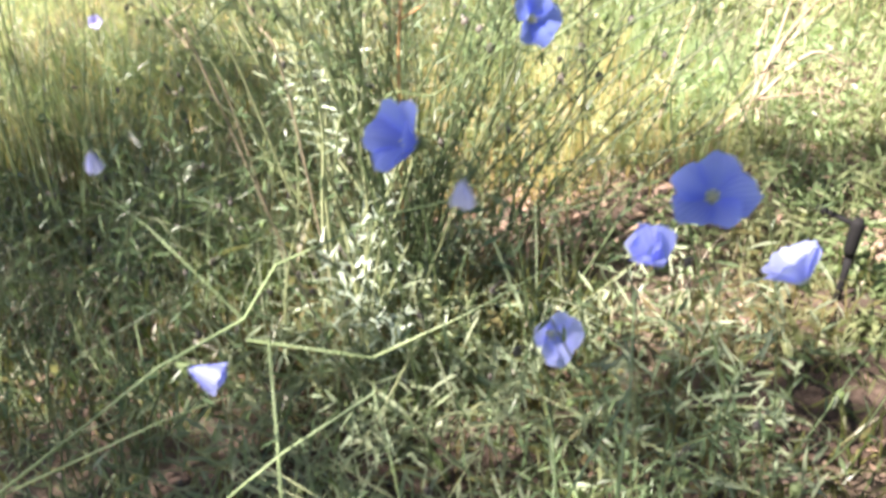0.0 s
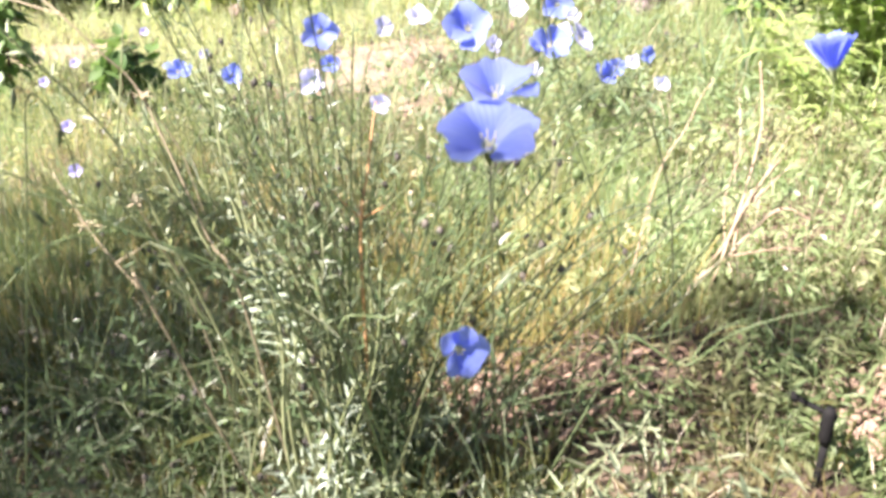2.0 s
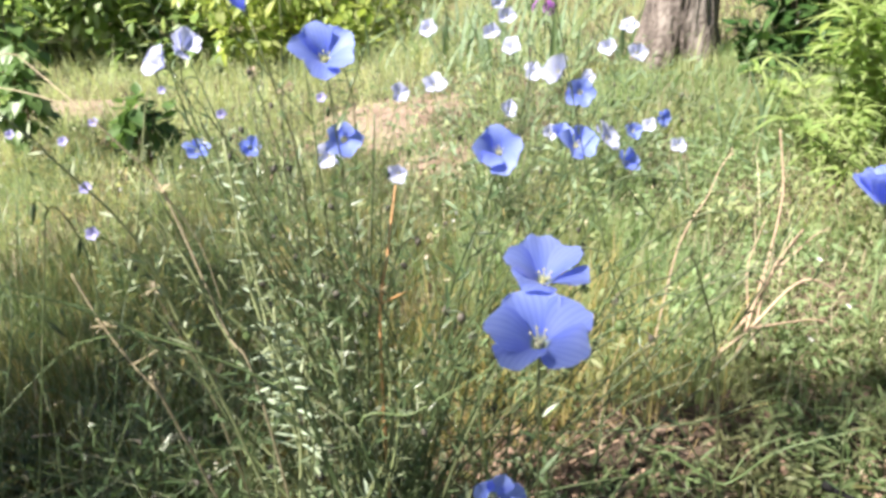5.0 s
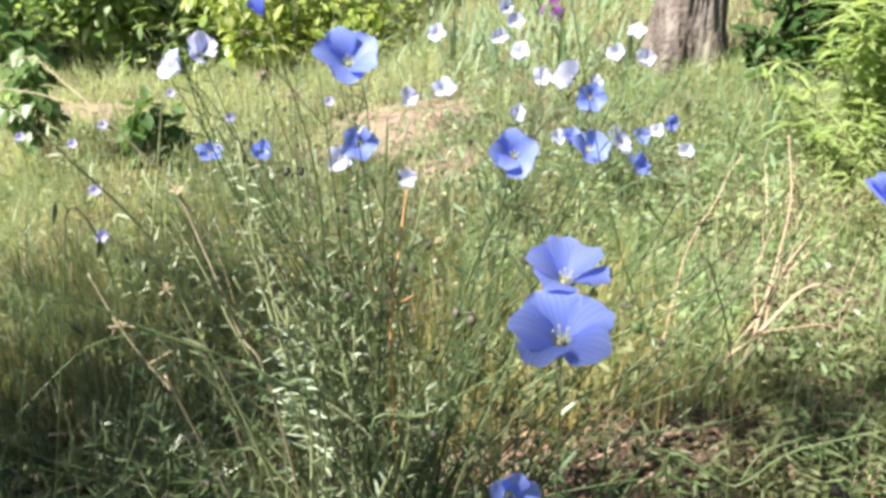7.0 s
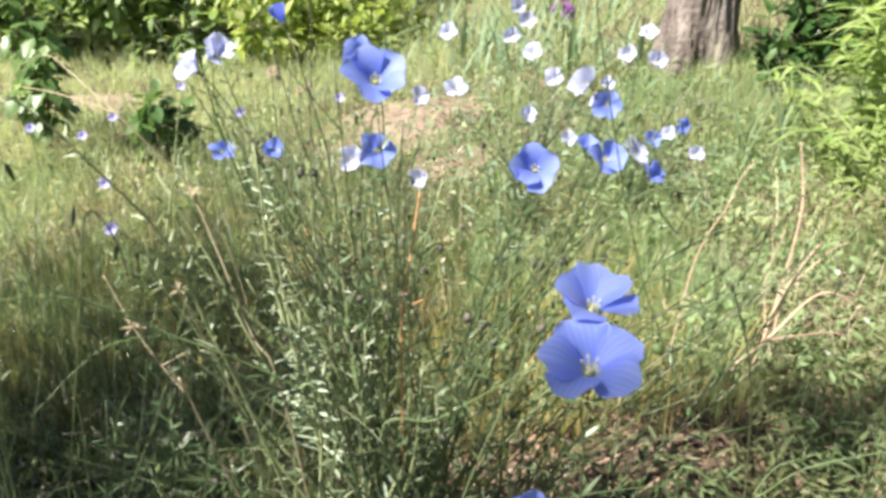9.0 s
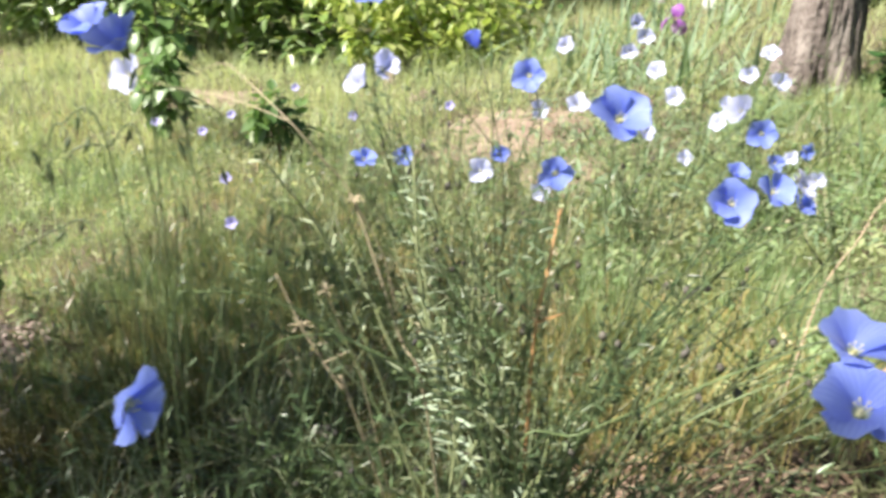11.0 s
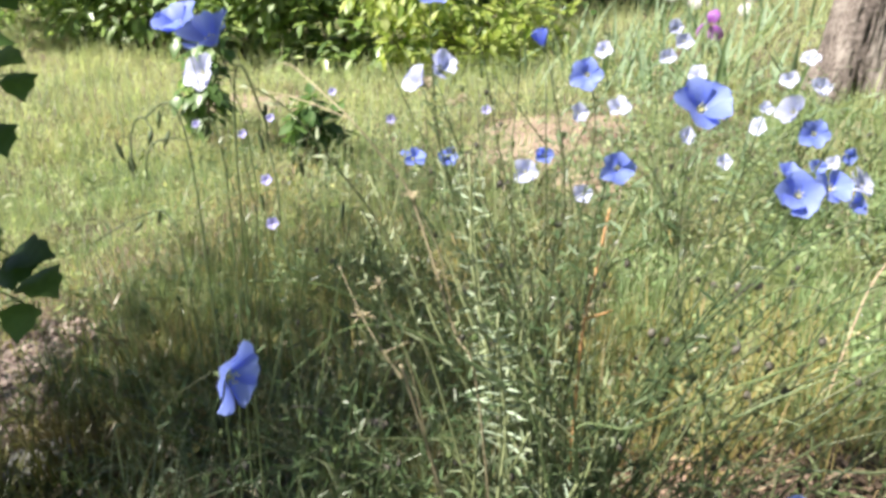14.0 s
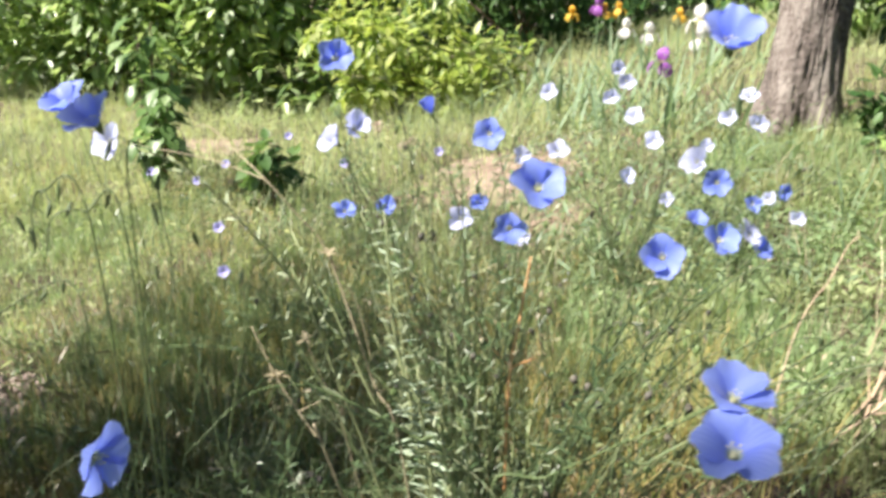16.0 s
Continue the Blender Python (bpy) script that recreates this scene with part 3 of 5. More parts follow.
def hedge(name, x0, x1, y, h, mat, label, seed):
    """A far row of dark greenery that closes the view."""
    rng = random.Random(seed)
    b = Batch()
    n = int((x1 - x0) * 700)
    for _ in range(n):
        x = rng.uniform(x0, x1)
        p = Vector((x, y + rng.gauss(0, 0.35), gz(x, y) + h * rng.random() ** 1.2 * (0.85 + 0.25 * math.sin(x * 1.7 + seed))))
        L = rng.uniform(0.12, 0.26)
        b.leaf(p, (rng.gauss(0, 1), rng.gauss(-0.4, 1), rng.gauss(0, 0.6)), (0, -0.4, 1), L, L * 0.55, 0.2, 0.2, 2)
    tagged(new(name, b.mesh(name, mat)), label, "hedge", kind="stuff")


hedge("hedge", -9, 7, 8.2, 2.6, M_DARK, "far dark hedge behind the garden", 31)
hedge("hedge", -9, 7, 9.2, 3.2, M_SHRUB, "far green trees behind the garden", 32)


def lobed_leaf(b, base, way, face, length):
    """A broad leaf with shallow lobes and a soft fold along the middle."""
    way = Vector(way).normalized()
    side = way.cross(Vector(face)).normalized()
    nor = side.cross(way)
    k, n = len(b.v), 10
    for i in range(n + 1):
        t = i / n
        w = length * 0.47 * max(0.03, math.sin(math.pi * t ** 0.75)) * (1 + 0.16 * math.sin(t * 19 + 1.0))
        c = Vector(base) + way * (length * t) - nor * (0.3 * length * t * t)
        for u in (-1, -0.5, 0, 0.5, 1):
            b.v.append(tuple(c + side * (w * u) + nor * (0.25 * w * abs(u) - 0.16 * w * u * u) - way * (0.12 * w * abs(u))))
    for i in range(n):
        for q in range(4):
            a = k + 5 * i + q
            b.f.append((a, a + 1, a + 6, a + 5))


def broadleaf_sapling():
    x, y = -0.92, 1.2
    o = Vector((x, y, gz(x, y)))
    root = thing("sapling", o, "dark broad-leaved sapling at the meadow's edge", "sapling")
    b = Batch()
    line = smooth_line([(0, 0, -0.01), (0.02, -0.01, 0.25), (0.03, -0.01, 0.5), (0.06, 0.0, 0.92)], 8)
    b.tube(line, [0.006 * (1 - 0.6 * i / len(line)) for i in range(len(line))], 7)
    part("stem", b.mesh("stem", M_WOOD), root)
    for lx, ly, lz, size, a, rise in ((-0.632, 1.042, 0.336, 0.062, 0.3, 0.35), (-0.616, 1.037, 0.301, 0.06, -0.5, 0.1), (-0.639, 1.026, 0.319, 0.055, 1.2, 0.3), (-0.629, 1.003, 0.263, 0.05, -1.3, -0.4), (-0.659, 1.095, 0.565, 0.05, 0.2, 0.2), (-0.647, 1.098, 0.533, 0.045, -0.9, -0.3), (-0.665, 1.068, 0.473, 0.05, -0.7, -0.3), (-0.678, 1.007, 0.353, 0.07, 2.4, 0.2), (-0.676, 0.980, 0.298, 0.06, 1.9, 0.1), (-0.694, 1.056, 0.531, 0.065, 2, 0.3), (-0.680, 1.081, 0.586, 0.07, 0.9, 0.2), (-0.646, 1.120, 0.679, 0.075, 0.3, 0.1), (-0.678, 1.091, 0.661, 0.06, 2.2, 0.2), (-0.659, 1.106, 0.635, 0.06, -0.4, 0)):
        b = Batch()
        p = Vector((lx, ly, lz)) - o
        w = Vector((math.cos(a), math.sin(a) * 0.5 - 0.3, rise))
        foot = min(line, key=lambda q: abs(q.z - p.z + 0.05))
        start = p - w.normalized() * (size * 0.5)
        b.tube([foot, foot.lerp(start, 0.5) + Vector((0, 0, 0.012)), start], 0.0014, 5)
        lobed_leaf(b, start, w, (0.15, -0.45, 1), size * 1.05)
        part("leaf", b.mesh("leaf", M_SAPLING), root)


broadleaf_sapling()


def strap_clump(name, place, n, length, width, mat, label, seed, spread=0.1, arch=0.7, category="plant"):
    """A clump of long leaves, each a part."""
    rng = random.Random(seed)
    x, y = place
    root = thing(name, (x, y, gz(x, y)), label, category)
    for _ in range(n):
        a = rng.uniform(0, 6.283)
        L, out = length * rng.uniform(0.6, 1.15), arch * rng.uniform(0.2, 1.0)
        b = Batch()
        b.leaf((rng.gauss(0, spread), rng.gauss(0, spread * 0.8), -0.01), (math.cos(a) * out, math.sin(a) * out, 1), (-math.cos(a), -math.sin(a), 0.5), L, width * rng.uniform(0.7, 1.2), out * rng.uniform(0.3, 0.9), 0.25, 7, 0.35)
        part("leaf", b.mesh("leaf", mat), root)
    return root


def leafy_stalk_plant(place, stalks, height, mat, label, seed, leaf=0.11):
    """Upright stalks with arching lance-shaped leaves in loose tufts."""
    rng = random.Random(seed)
    x, y = place
    root = thing("perennial", (x, y, gz(x, y)), label, "plant")
    for nth in range(stalks):
        px, py = rng.uniform(-0.2, 0.25), rng.uniform(-0.2, 0.2)
        h = height * rng.uniform(0.45, 1.1)
        lx, ly = px + rng.gauss(0, 0.05), py + rng.gauss(0, 0.05)
        line = bez((px, py, -0.01), (px, py, h * 0.4), (lx, ly, h * 0.7), (lx * 1.3, ly * 1.3, h), 8)
        b = Batch()
        b.tube(line, [0.003 * (1.15 - i / 9) for i in range(9)], 5)
        st = part("stalk", b.mesh("stalk", mat), root)
        b = Batch()
        for k in range(42):
            t = rng.uniform(0.15, 1.0) if k < 30 else rng.uniform(0.8, 1.0)
            p = line[min(8, int(t * 8 + 0.5))]
            a = rng.uniform(0, 6.283)
            L = leaf * rng.uniform(0.55, 1.25)
            if nth < 9:
                b = Batch()
            b.leaf(p, (math.cos(a), math.sin(a), rng.uniform(0.3, 1.3)), (-0.3 * math.cos(a), -0.3 * math.sin(a), 1), L, L * rng.uniform(0.16, 0.25), rng.uniform(0.4, 1.1), 0.25, 6, 0.4)
            if nth < 9:
                part("leaf", b.mesh("leaf", mat), st)
        if nth >= 9:
            tagged(part("leaves", b.mesh("leaves", mat), st), kind="stuff")


leafy_stalk_plant((1.08, 1.98), 46, 0.36, M_STRAP, "bright yellow-green perennial with arching lance leaves", 51, 0.07)
leafy_stalk_plant((1.3, 2.2), 26, 0.46, M_STRAP, "sunlit yellow-green leafy perennial", 52, 0.075)
leafy_stalk_plant((0.99, 1.7), 26, 0.2, M_STRAP, "low yellow-green leafy perennial", 53, 0.045)
strap_clump("iris_clump", (0.79, 2.1), 14, 0.26, 0.013, M_SWORD, "grey-green iris leaves in front of the trunk", 54, 0.045, 0.35)
for i, (px, py, n) in enumerate(((0.1, 3.5, 26), (0.35, 3.7, 28), (0.55, 4.3, 26), (0.05, 4.4, 26), (0.3, 4.8, 26), (0.75, 4.7, 24), (0.45, 3.1, 22), (-0.15, 4.0, 20))):
    strap_clump("iris_clump", (px, py), n, 0.28, 0.02, M_SWORD, "grey-green clump of iris sword leaves", 60 + i, 0.14, 0.75)


def sheet(prof, name, mat, nu=6, bend=0.0):
    """A petal from rows (along, half width, height), with a soft crosswise curve."""
    v, f, uv = [], [], []
    for j, (r, w, h) in enumerate(prof):
        for i in range(nu + 1):
            u = 2 * i / nu - 1
            ruffle = 0.035 * math.sin(u * 7 + 1.3) * (j / (len(prof) - 1)) ** 3
            v.append((r - 0.10 * u * u * w * (j / (len(prof) - 1)), w * u, h + bend * w * u * u + ruffle * w))
            uv.append((i / nu, j / (len(prof) - 1)))
    for j in range(len(prof) - 1):
        for i in range(nu):
            a = j * (nu + 1) + i
            f.append((a, a + 1, a + nu + 2, a + nu + 1))
    return mesh_of(name, v, f, mat, True, uv)


def iris(place, top, mat, label, seed, size=0.055):
    rng = random.Random(seed)
    x, y = place
    root = thing("iris_flower", (x, y, gz(x, y)), label, "iris")
    z = top - gz(x, y)
    b = Batch()
    b.tube(bez((0, 0, -0.01), (0.004, 0, z * 0.3), (-0.004, 0, z * 0.7), (0, 0, z), 7), [0.005, 0.005, 0.005, 0.0045, 0.0045, 0.004, 0.004, 0.004], 6)
    part("stalk", b.mesh("stalk", M_SWORD), root)
    up = sheet([(0.05, 0.12, 0.0), (0.3, 0.3, 0.4), (0.42, 0.5, 0.8), (0.3, 0.52, 1.15), (0.1, 0.3, 1.35), (0.0, 0.05, 1.4)], "standard", mat, 6, -0.3)
    down = sheet([(0.05, 0.12, 0.0), (0.45, 0.3, 0.18), (0.85, 0.5, 0.0), (1.05, 0.58, -0.45), (1.0, 0.4, -0.85), (0.92, 0.06, -1.05)], "fall", mat, 6, -0.2)
    tilt = Euler((rng.gauss(0, 0.15), rng.gauss(0, 0.15), rng.random() * 6)).to_matrix().to_4x4()
    for k in range(3):
        base = Matrix.Translation((0, 0, z)) @ tilt @ Matrix.Diagonal((size, size, size, 1))
        part("standard", up, root, "", base @ pose(0, 0, 0, 0, 0, 120 * k))
        part("fall", down, root, "", base @ pose(0, 0, 0, 0, 0, 120 * k + 60))


iris((0.41, 3.85), 0.315, M_PURPLE, "purple bearded iris among its leaves", 71, 0.05)
iris((0.70, 5.05), 0.40, M_WHITE, "white bearded iris in the sun", 72, 0.07)
iris((0.70, 5.0), 0.30, M_WHITE, "lower bloom of the white iris", 79, 0.055)
iris((0.43, 5.0), 0.33, M_WHITE, "white bearded iris in the sun", 73, 0.05)
iris((0.0, 5.08), 0.43, M_YELLOW, "yellow iris at the back of the bed", 74, 0.036)
iris((0.18, 5.12), 0.44, M_YELLOW, "yellow iris at the back of the bed", 75, 0.036)
iris((0.26, 5.14), 0.45, M_YELLOW, "yellow iris at the back of the bed", 76, 0.036)
iris((0.6, 5.18), 0.42, M_YELLOW, "yellow iris at the back of the bed", 80, 0.036)
iris((0.146, 5.1), 0.47, M_PURPLE, "pale purple iris at the back of the bed", 77, 0.045)
iris((0.3, 4.95), 0.36, M_WHITE, "white iris at the back of the bed", 78, 0.045)

# ---- flax ----
PETALS, STAMENS, CALYX = {}, {}, {}


def petal_mesh(open_deg, mat, kind=0):
    """One flax petal, wedge-shaped with a blunt wavy end, for a flower whose petals open by that angle from its axis."""
    key = (open_deg, mat.name, kind)
    if key not in PETALS:
        rng = random.Random(kind * 17 + 3)
        full, skew, notch = rng.uniform(0.9, 1.08), rng.uniform(-0.1, 0.1), rng.uniform(0.02, 0.07)
        v, f, uv = [], [], []
        nu, ts = 8, (0.0, 0.12, 0.26, 0.4, 0.54, 0.67, 0.78, 0.87, 0.94, 1.0)
        for j, t in enumerate(ts):
            w = (0.06 + 0.40 * math.sin(math.pi * 0.5 * min(1.0, t / 0.8)) ** 1.25) * full
            w *= 1.0 if t < 0.74 else math.sqrt(max(0.02, 1 - ((t - 0.74) / 0.30) ** 2 * 0.55))
            w *= 1.0 if open_deg > 30 else 0.55 + open_deg / 66
            for i in range(nu + 1):
                u = 2 * i / nu - 1
                tt = t * (1 - 0.2 * t * abs(u) ** 2.2) * (1 + 0.04 * skew * u)
                tt += t ** 4 * notch * (math.sin(u * 5.3 + kind) * 0.55 - 0.5 * math.exp(-u * u * 12))
                r, z, last = 0.04, 0.0, 0.0
                for k in range(1, 13):
                    q = tt * k / 12
                    a = radians(open_deg) * (0.5 + 0.68 * q)
                    r += math.sin(a) * tt / 12
                    z += math.cos(a) * tt / 12
                lift = 0.22 * w * u * u + 0.028 * t ** 3 * math.sin(u * 6 + kind * 2.1) - 0.03 * t * math.exp(-u * u * 30)
                if open_deg <= 30:
                    lift += 0.4 * w * u * u
                v.append((r - lift * math.cos(radians(open_deg)) * 0.6, w * u + skew * t * t * 0.5, z + lift))
                uv.append((i / nu, t))
        for j in range(len(ts) - 1):
            for i in range(nu):
                a = j * (nu + 1) + i
                f.append((a, a + 1, a + nu + 2, a + nu + 1))
        PETALS[key] = mesh_of("petal", v, f, mat, True, uv)
    return PETALS[key]


def calyx_mesh():
    if "c" not in CALYX:
        b = Batch()
        prof = [(0.025, -0.26), (0.04, -0.2), (0.085, -0.1), (0.1, 0.0), (0.07, 0.07), (0.02, 0.09)]
        n = 8
        v = [(r * math.cos(2 * math.pi * k / n), r * math.sin(2 * math.pi * k / n), z) for r, z in prof for k in range(n)]
        f = [(i * n + k, i * n + (k + 1) % n, (i + 1) * n + (k + 1) % n, (i + 1) * n + k) for i in range(len(prof) - 1) for k in range(n)]
        b.add(v, f)
        for k in range(5):
            a = 2 * math.pi * (k + 0.5) / 5
            b.leaf((0.07 * math.cos(a), 0.07 * math.sin(a), -0.1), (0.75 * math.cos(a), 0.75 * math.sin(a), 1), (-math.cos(a), -math.sin(a), 0.8), 0.3, 0.13, -0.1, 0.2, 4)
        CALYX["c"] = b.mesh("flower", M_SEPAL)
    return CALYX["c"]


def stamen_mesh():
    if "s" not in STAMENS:
        b = Batch()
        for k in range(5):
            a = 2 * math.pi * k / 5
            p = Vector((0.15 * math.cos(a), 0.15 * math.sin(a), 0.40))
            b.tube([(0.03 * math.cos(a), 0.03 * math.sin(a), 0.05), (0.07 * math.cos(a), 0.07 * math.sin(a), 0.25), p], [0.014, 0.012, 0.012], 4)
            b.tube([p - Vector((0, 0, 0.035)), p, p + Vector((0, 0, 0.04))], [0.016, 0.036, 0.014], 5)
        b.tube([(0, 0, 0.05), (0, 0, 0.14), (0, 0, 0.22)], [0.07, 0.085, 0.03], 6)
        STAMENS["s"] = b.mesh("flower_heart", M_STAMEN)
    return STAMENS["s"]


def stem_line(base, tip, end_way, bow=0.0, n=14):
    """From the crown of the plant up to a flower, which hangs on a short bent stalk."""
    base, tip = Vector(base), Vector(tip)
    h = (tip - base).length
    side = Vector((-(tip - base).y, (tip - base).x, 0))
    side = side.normalized() * bow if side.length > 1e-5 else Vector((bow, 0, 0))
    p1 = base + Vector((0, 0, h * 0.42)) + (tip - base) * 0.05 + side
    p2 = tip - Vector(end_way) * (h * 0.14) - Vector((0, 0, h * 0.10)) + side * 0.4
    line = bez(base, p1, p2, tip, n)
    k = tip.x * 37 + tip.y * 91
    for i, p in enumerate(line):
        t = i / n
        p += Vector((math.sin(t * 11 + k), math.cos(t * 9 + k * 1.7), 0)) * (0.012 * h * math.sin(math.pi * t))
    return line


def stem_leaves(b, line, rng, gap, length, width, lo=0.15, hi=0.97, rise=(0.25, 0.9), ranks=False):
    total = sum((line[i + 1] - line[i]).length for i in range(len(line) - 1))
    n = int(total * (hi - lo) / gap)
    for k in range(n):
        t = (lo + (hi - lo) * k / max(n, 1)) * (len(line) - 1)
        i = min(int(t), len(line) - 2)
        p = line[i].lerp(line[i + 1], t - i)
        d = (line[i + 1] - line[i]).normalized()
        a = 2.4 * k + rng.uniform(-0.4, 0.4) if not ranks else math.pi * (k % 2) + rng.gauss(0, 0.45)
        x = d.cross(Vector((0.2, 0.7, 0.3))).normalized()
        y = d.cross(x)
        o = x * math.cos(a) + y * math.sin(a)
        s = 1.15 - 0.55 * (k / max(n, 1))
        b.leaf(p, o + d * rng.uniform(*rise), d, length * s * rng.uniform(0.75, 1.2), width * rng.uniform(0.8, 1.2), rng.uniform(-0.1, 0.25), 0.25, 3)


class Flax:
    """A flax plant: an empty at its crown that holds stems with leaves, and flowers."""

    def __init__(self, x, y, label, seed, mat=M_FLAX, picked=True):
        self.picked, self.loose = picked, 0
        self.o = Vector((x, y, gz(x, y)))
        self.root = thing("flax_plant", self.o, label, "flax", "flax plants")
        self.rng = random.Random(seed)
        self.mat = mat

    def stem(self, tip, way, thick=0.0009, leaves=0.013, length=0.018, width=0.0026, bow=0.01, root=0.02, single=False, mat=None, stem_mat=None, rise=(0.25, 0.9), ranks=False, lo=0.15):
        rng = self.rng
        base = Vector((rng.gauss(0, root), rng.gauss(0, root), -0.008))
        line = stem_line(base, Vector(tip) - self.o, way, rng.uniform(-bow, bow) * 3)
        b = Batch()
        b.tube(line, [thick * (1.25 - 0.75 * i / 14) for i in range(15)], 5)
        st = part("stem", b.mesh("stem", stem_mat or M_STEM), self.root)
        b = Batch()
        stem_leaves(b, line, rng, leaves, length, width, lo=lo, rise=rise, ranks=ranks)
        if not b.v:
            return line
        count = len(b.v) // 12
        if single or (self.picked and self.loose + count < 300):
            self.loose += count
            for k in range(count):
                part("leaf", mesh_of("leaf", b.v[k * 12:(k + 1) * 12], b.f[:6], mat or self.mat), st)
        else:
            tagged(part("leaves", b.mesh("leaves", mat or self.mat), st), kind="stuff")
        return line

    def flower(self, place, face, wide, opened=70, pale=False, turn=0.0, stem=True, paint=None, **kw):
        """A five-petalled flower of that width at a place, facing a way."""
        face = Vector(face).normalized()
        mat = paint or (M_PALE if pale else M_PETAL)
        r = wide / (2 * max(0.45, math.sin(radians(min(88, opened * 0.85)))))
        if stem:
            self.stem(Vector(place) - face * (r * 0.3), face, **kw)
        m = Matrix.Translation(Vector(place) - self.o) @ face.to_track_quat("Z", "Y").to_matrix().to_4x4() @ Matrix.Diagonal((r, r, r, 1)) @ pose(0, 0, 0, 0, 0, turn)
        fl = part("flower", calyx_mesh(), self.root, "", m)
        for k in range(5):
            r_ = self.rng
            me = petal_mesh(opened, mat, r_.randint(0, 4))
            part("petal", me, fl, "", pose(0, 0, 0.015 * (k % 2), 0, 0, 72 * k + r_.uniform(-7, 7)) @ pose(0, 0, 0, r_.uniform(-14, 14), r_.uniform(-10, 8), 0) @ Matrix.Diagonal((r_.uniform(0.9, 1.08), r_.uniform(0.84, 1.06), 1, 1)))
        if opened > 30:
            part("flower_heart", stamen_mesh(), fl, "", Matrix.Diagonal((0.8, 0.8, 0.8, 1)))
        return fl

    def spray(self, pts, n, drop=0.012, thick=0.0005, fat=1.0):
        """A thin side branch with nodding dark buds."""
        rng = self.rng
        line = smooth_line([Vector(p) - self.o for p in pts], 8)
        b = Batch()
        b.tube(line, thick, 5)
        part("stem", b.mesh("stem", M_BUD), self.root)
        for k in range(n):
            p = line[int(len(line) * (0.25 + 0.74 * k / n))]
            q = p + Vector((rng.gauss(0, 0.008), rng.gauss(0, 0.006), rng.uniform(-0.004, 0.006)))
            e = q + Vector((rng.gauss(0, 0.003), rng.gauss(0, 0.003), -drop * rng.uniform(0.7, 1.2)))
            b = Batch()
            b.tube([p, (p + q) / 2 + Vector((0, 0, 0.003)), q, q.lerp(e, 0.3), q.lerp(e, 0.6), e], [0.0003 * fat, 0.0003 * fat, 0.0004 * fat, 0.0017 * fat, 0.0015 * fat, 0.0002], 6)
            part("bud", b.mesh("bud", M_SEPAL if rng.random() < 0.2 else M_BUD), self.root)

    def bush(self, n, h0, h1, spread, off=(0, 0), buds=(0, 0, 1, 2), fat=1.0, **kw):
        """Stems without open flowers, fanning from the crown; some carry nodding buds or capsules."""
        rng = self.rng
        for _ in range(n):
            a, d = rng.uniform(0, 6.283), spread * math.sqrt(rng.random())
            h = rng.uniform(h0, h1)
            tip = self.o + Vector((math.cos(a) * d + off[0], math.sin(a) * d + off[1], h))
            w = Vector((math.cos(a) * 0.5, math.sin(a) * 0.5, 0.7)).normalized()
            line = self.stem(tip, w, **kw)
            for _ in range(rng.choice(buds)):
                p = line[rng.randint(8, 14)]
                q = p + Vector((rng.gauss(0, 0.012), rng.gauss(0, 0.012), rng.uniform(0.0, 0.02)))
                e = q + Vector((rng.gauss(0, 0.002), rng.gauss(0, 0.002), -0.009 * fat))
                b = Batch()
                b.tube([p, (p + q) / 2 + Vector((0, 0, 0.004)), q, q.lerp(e, 0.3), q.lerp(e, 0.65), e], [0.0005 * fat, 0.0005 * fat, 0.0008 * fat, 0.0032 * fat, 0.0028 * fat, 0.0005 * fat], 7)
                part("bud", b.mesh("bud", M_CAPSULE if rng.random() < 0.6 else M_SEPAL), self.root)

    def branch(self, pts, thick, gap, length, width, mat, stem_mat):
        """A stem through the points with narrow leaves along it."""
        line = smooth_line([Vector(p) - self.o for p in pts], 5)
        b = Batch()
        b.tube(line, [thick * (1.2 - 0.7 * i / len(line)) for i in range(len(line))], 6)
        st = part("stem", b.mesh("stem", stem_mat), self.root)
        b = Batch()
        stem_leaves(b, line, self.rng, gap, length, width, lo=0.3, rise=(0.3, 1.0))
        for k in range(len(b.v) // 12):
            part("leaf", mesh_of("leaf", b.v[k * 12:(k + 1) * 12], b.f[:6], mat), st)

    def forked(self, base, tip, forks, reach, thick=0.0011, mat=None, leaf=0.014):
        """A wiry stem that forks towards its top into thin arms with nodding buds."""
        rng = self.rng
        a, e = Vector(base) - self.o, Vector(tip) - self.o
        line = bez(a, a.lerp(e, 0.35) + Vector((0, 0, 0.05)), a.lerp(e, 0.7) + Vector((0, 0, 0.02)), e, 16)
        b = Batch()
        b.tube(line, [thick * (1.2 - 0.6 * i / 16) for i in range(17)], 6)
        st = part("stem", b.mesh("stem", mat or M_STEM), self.root)
        b = Batch()
        stem_leaves(b, line, rng, 0.03, leaf, 0.0024, lo=0.3, rise=(0.5, 1.2))
        for k in range(forks):
            p = line[min(15, int(16 * (0.4 + 0.6 * k / forks)))]
            out = Vector((rng.choice((-1, 1)) * rng.uniform(0.4, 1.0), rng.uniform(-0.4, 0.4), rng.uniform(0.25, 0.9))).normalized() * reach * rng.uniform(0.6, 1.15)
            arm = bez(p, p + out * 0.4, p + out * 0.75 + Vector((0, 0, 0.008)), p + out, 8)
            c = Batch()
            c.tube(arm, [thick * (0.65 - 0.3 * i / 8) for i in range(9)], 5)
            part("arm", c.mesh("arm", mat or M_STEM), st)
            stem_leaves(b, arm, rng, 0.02, leaf * 0.8, 0.002, lo=0.1, rise=(0.4, 1.0))
            q = p + out
            c = Batch()
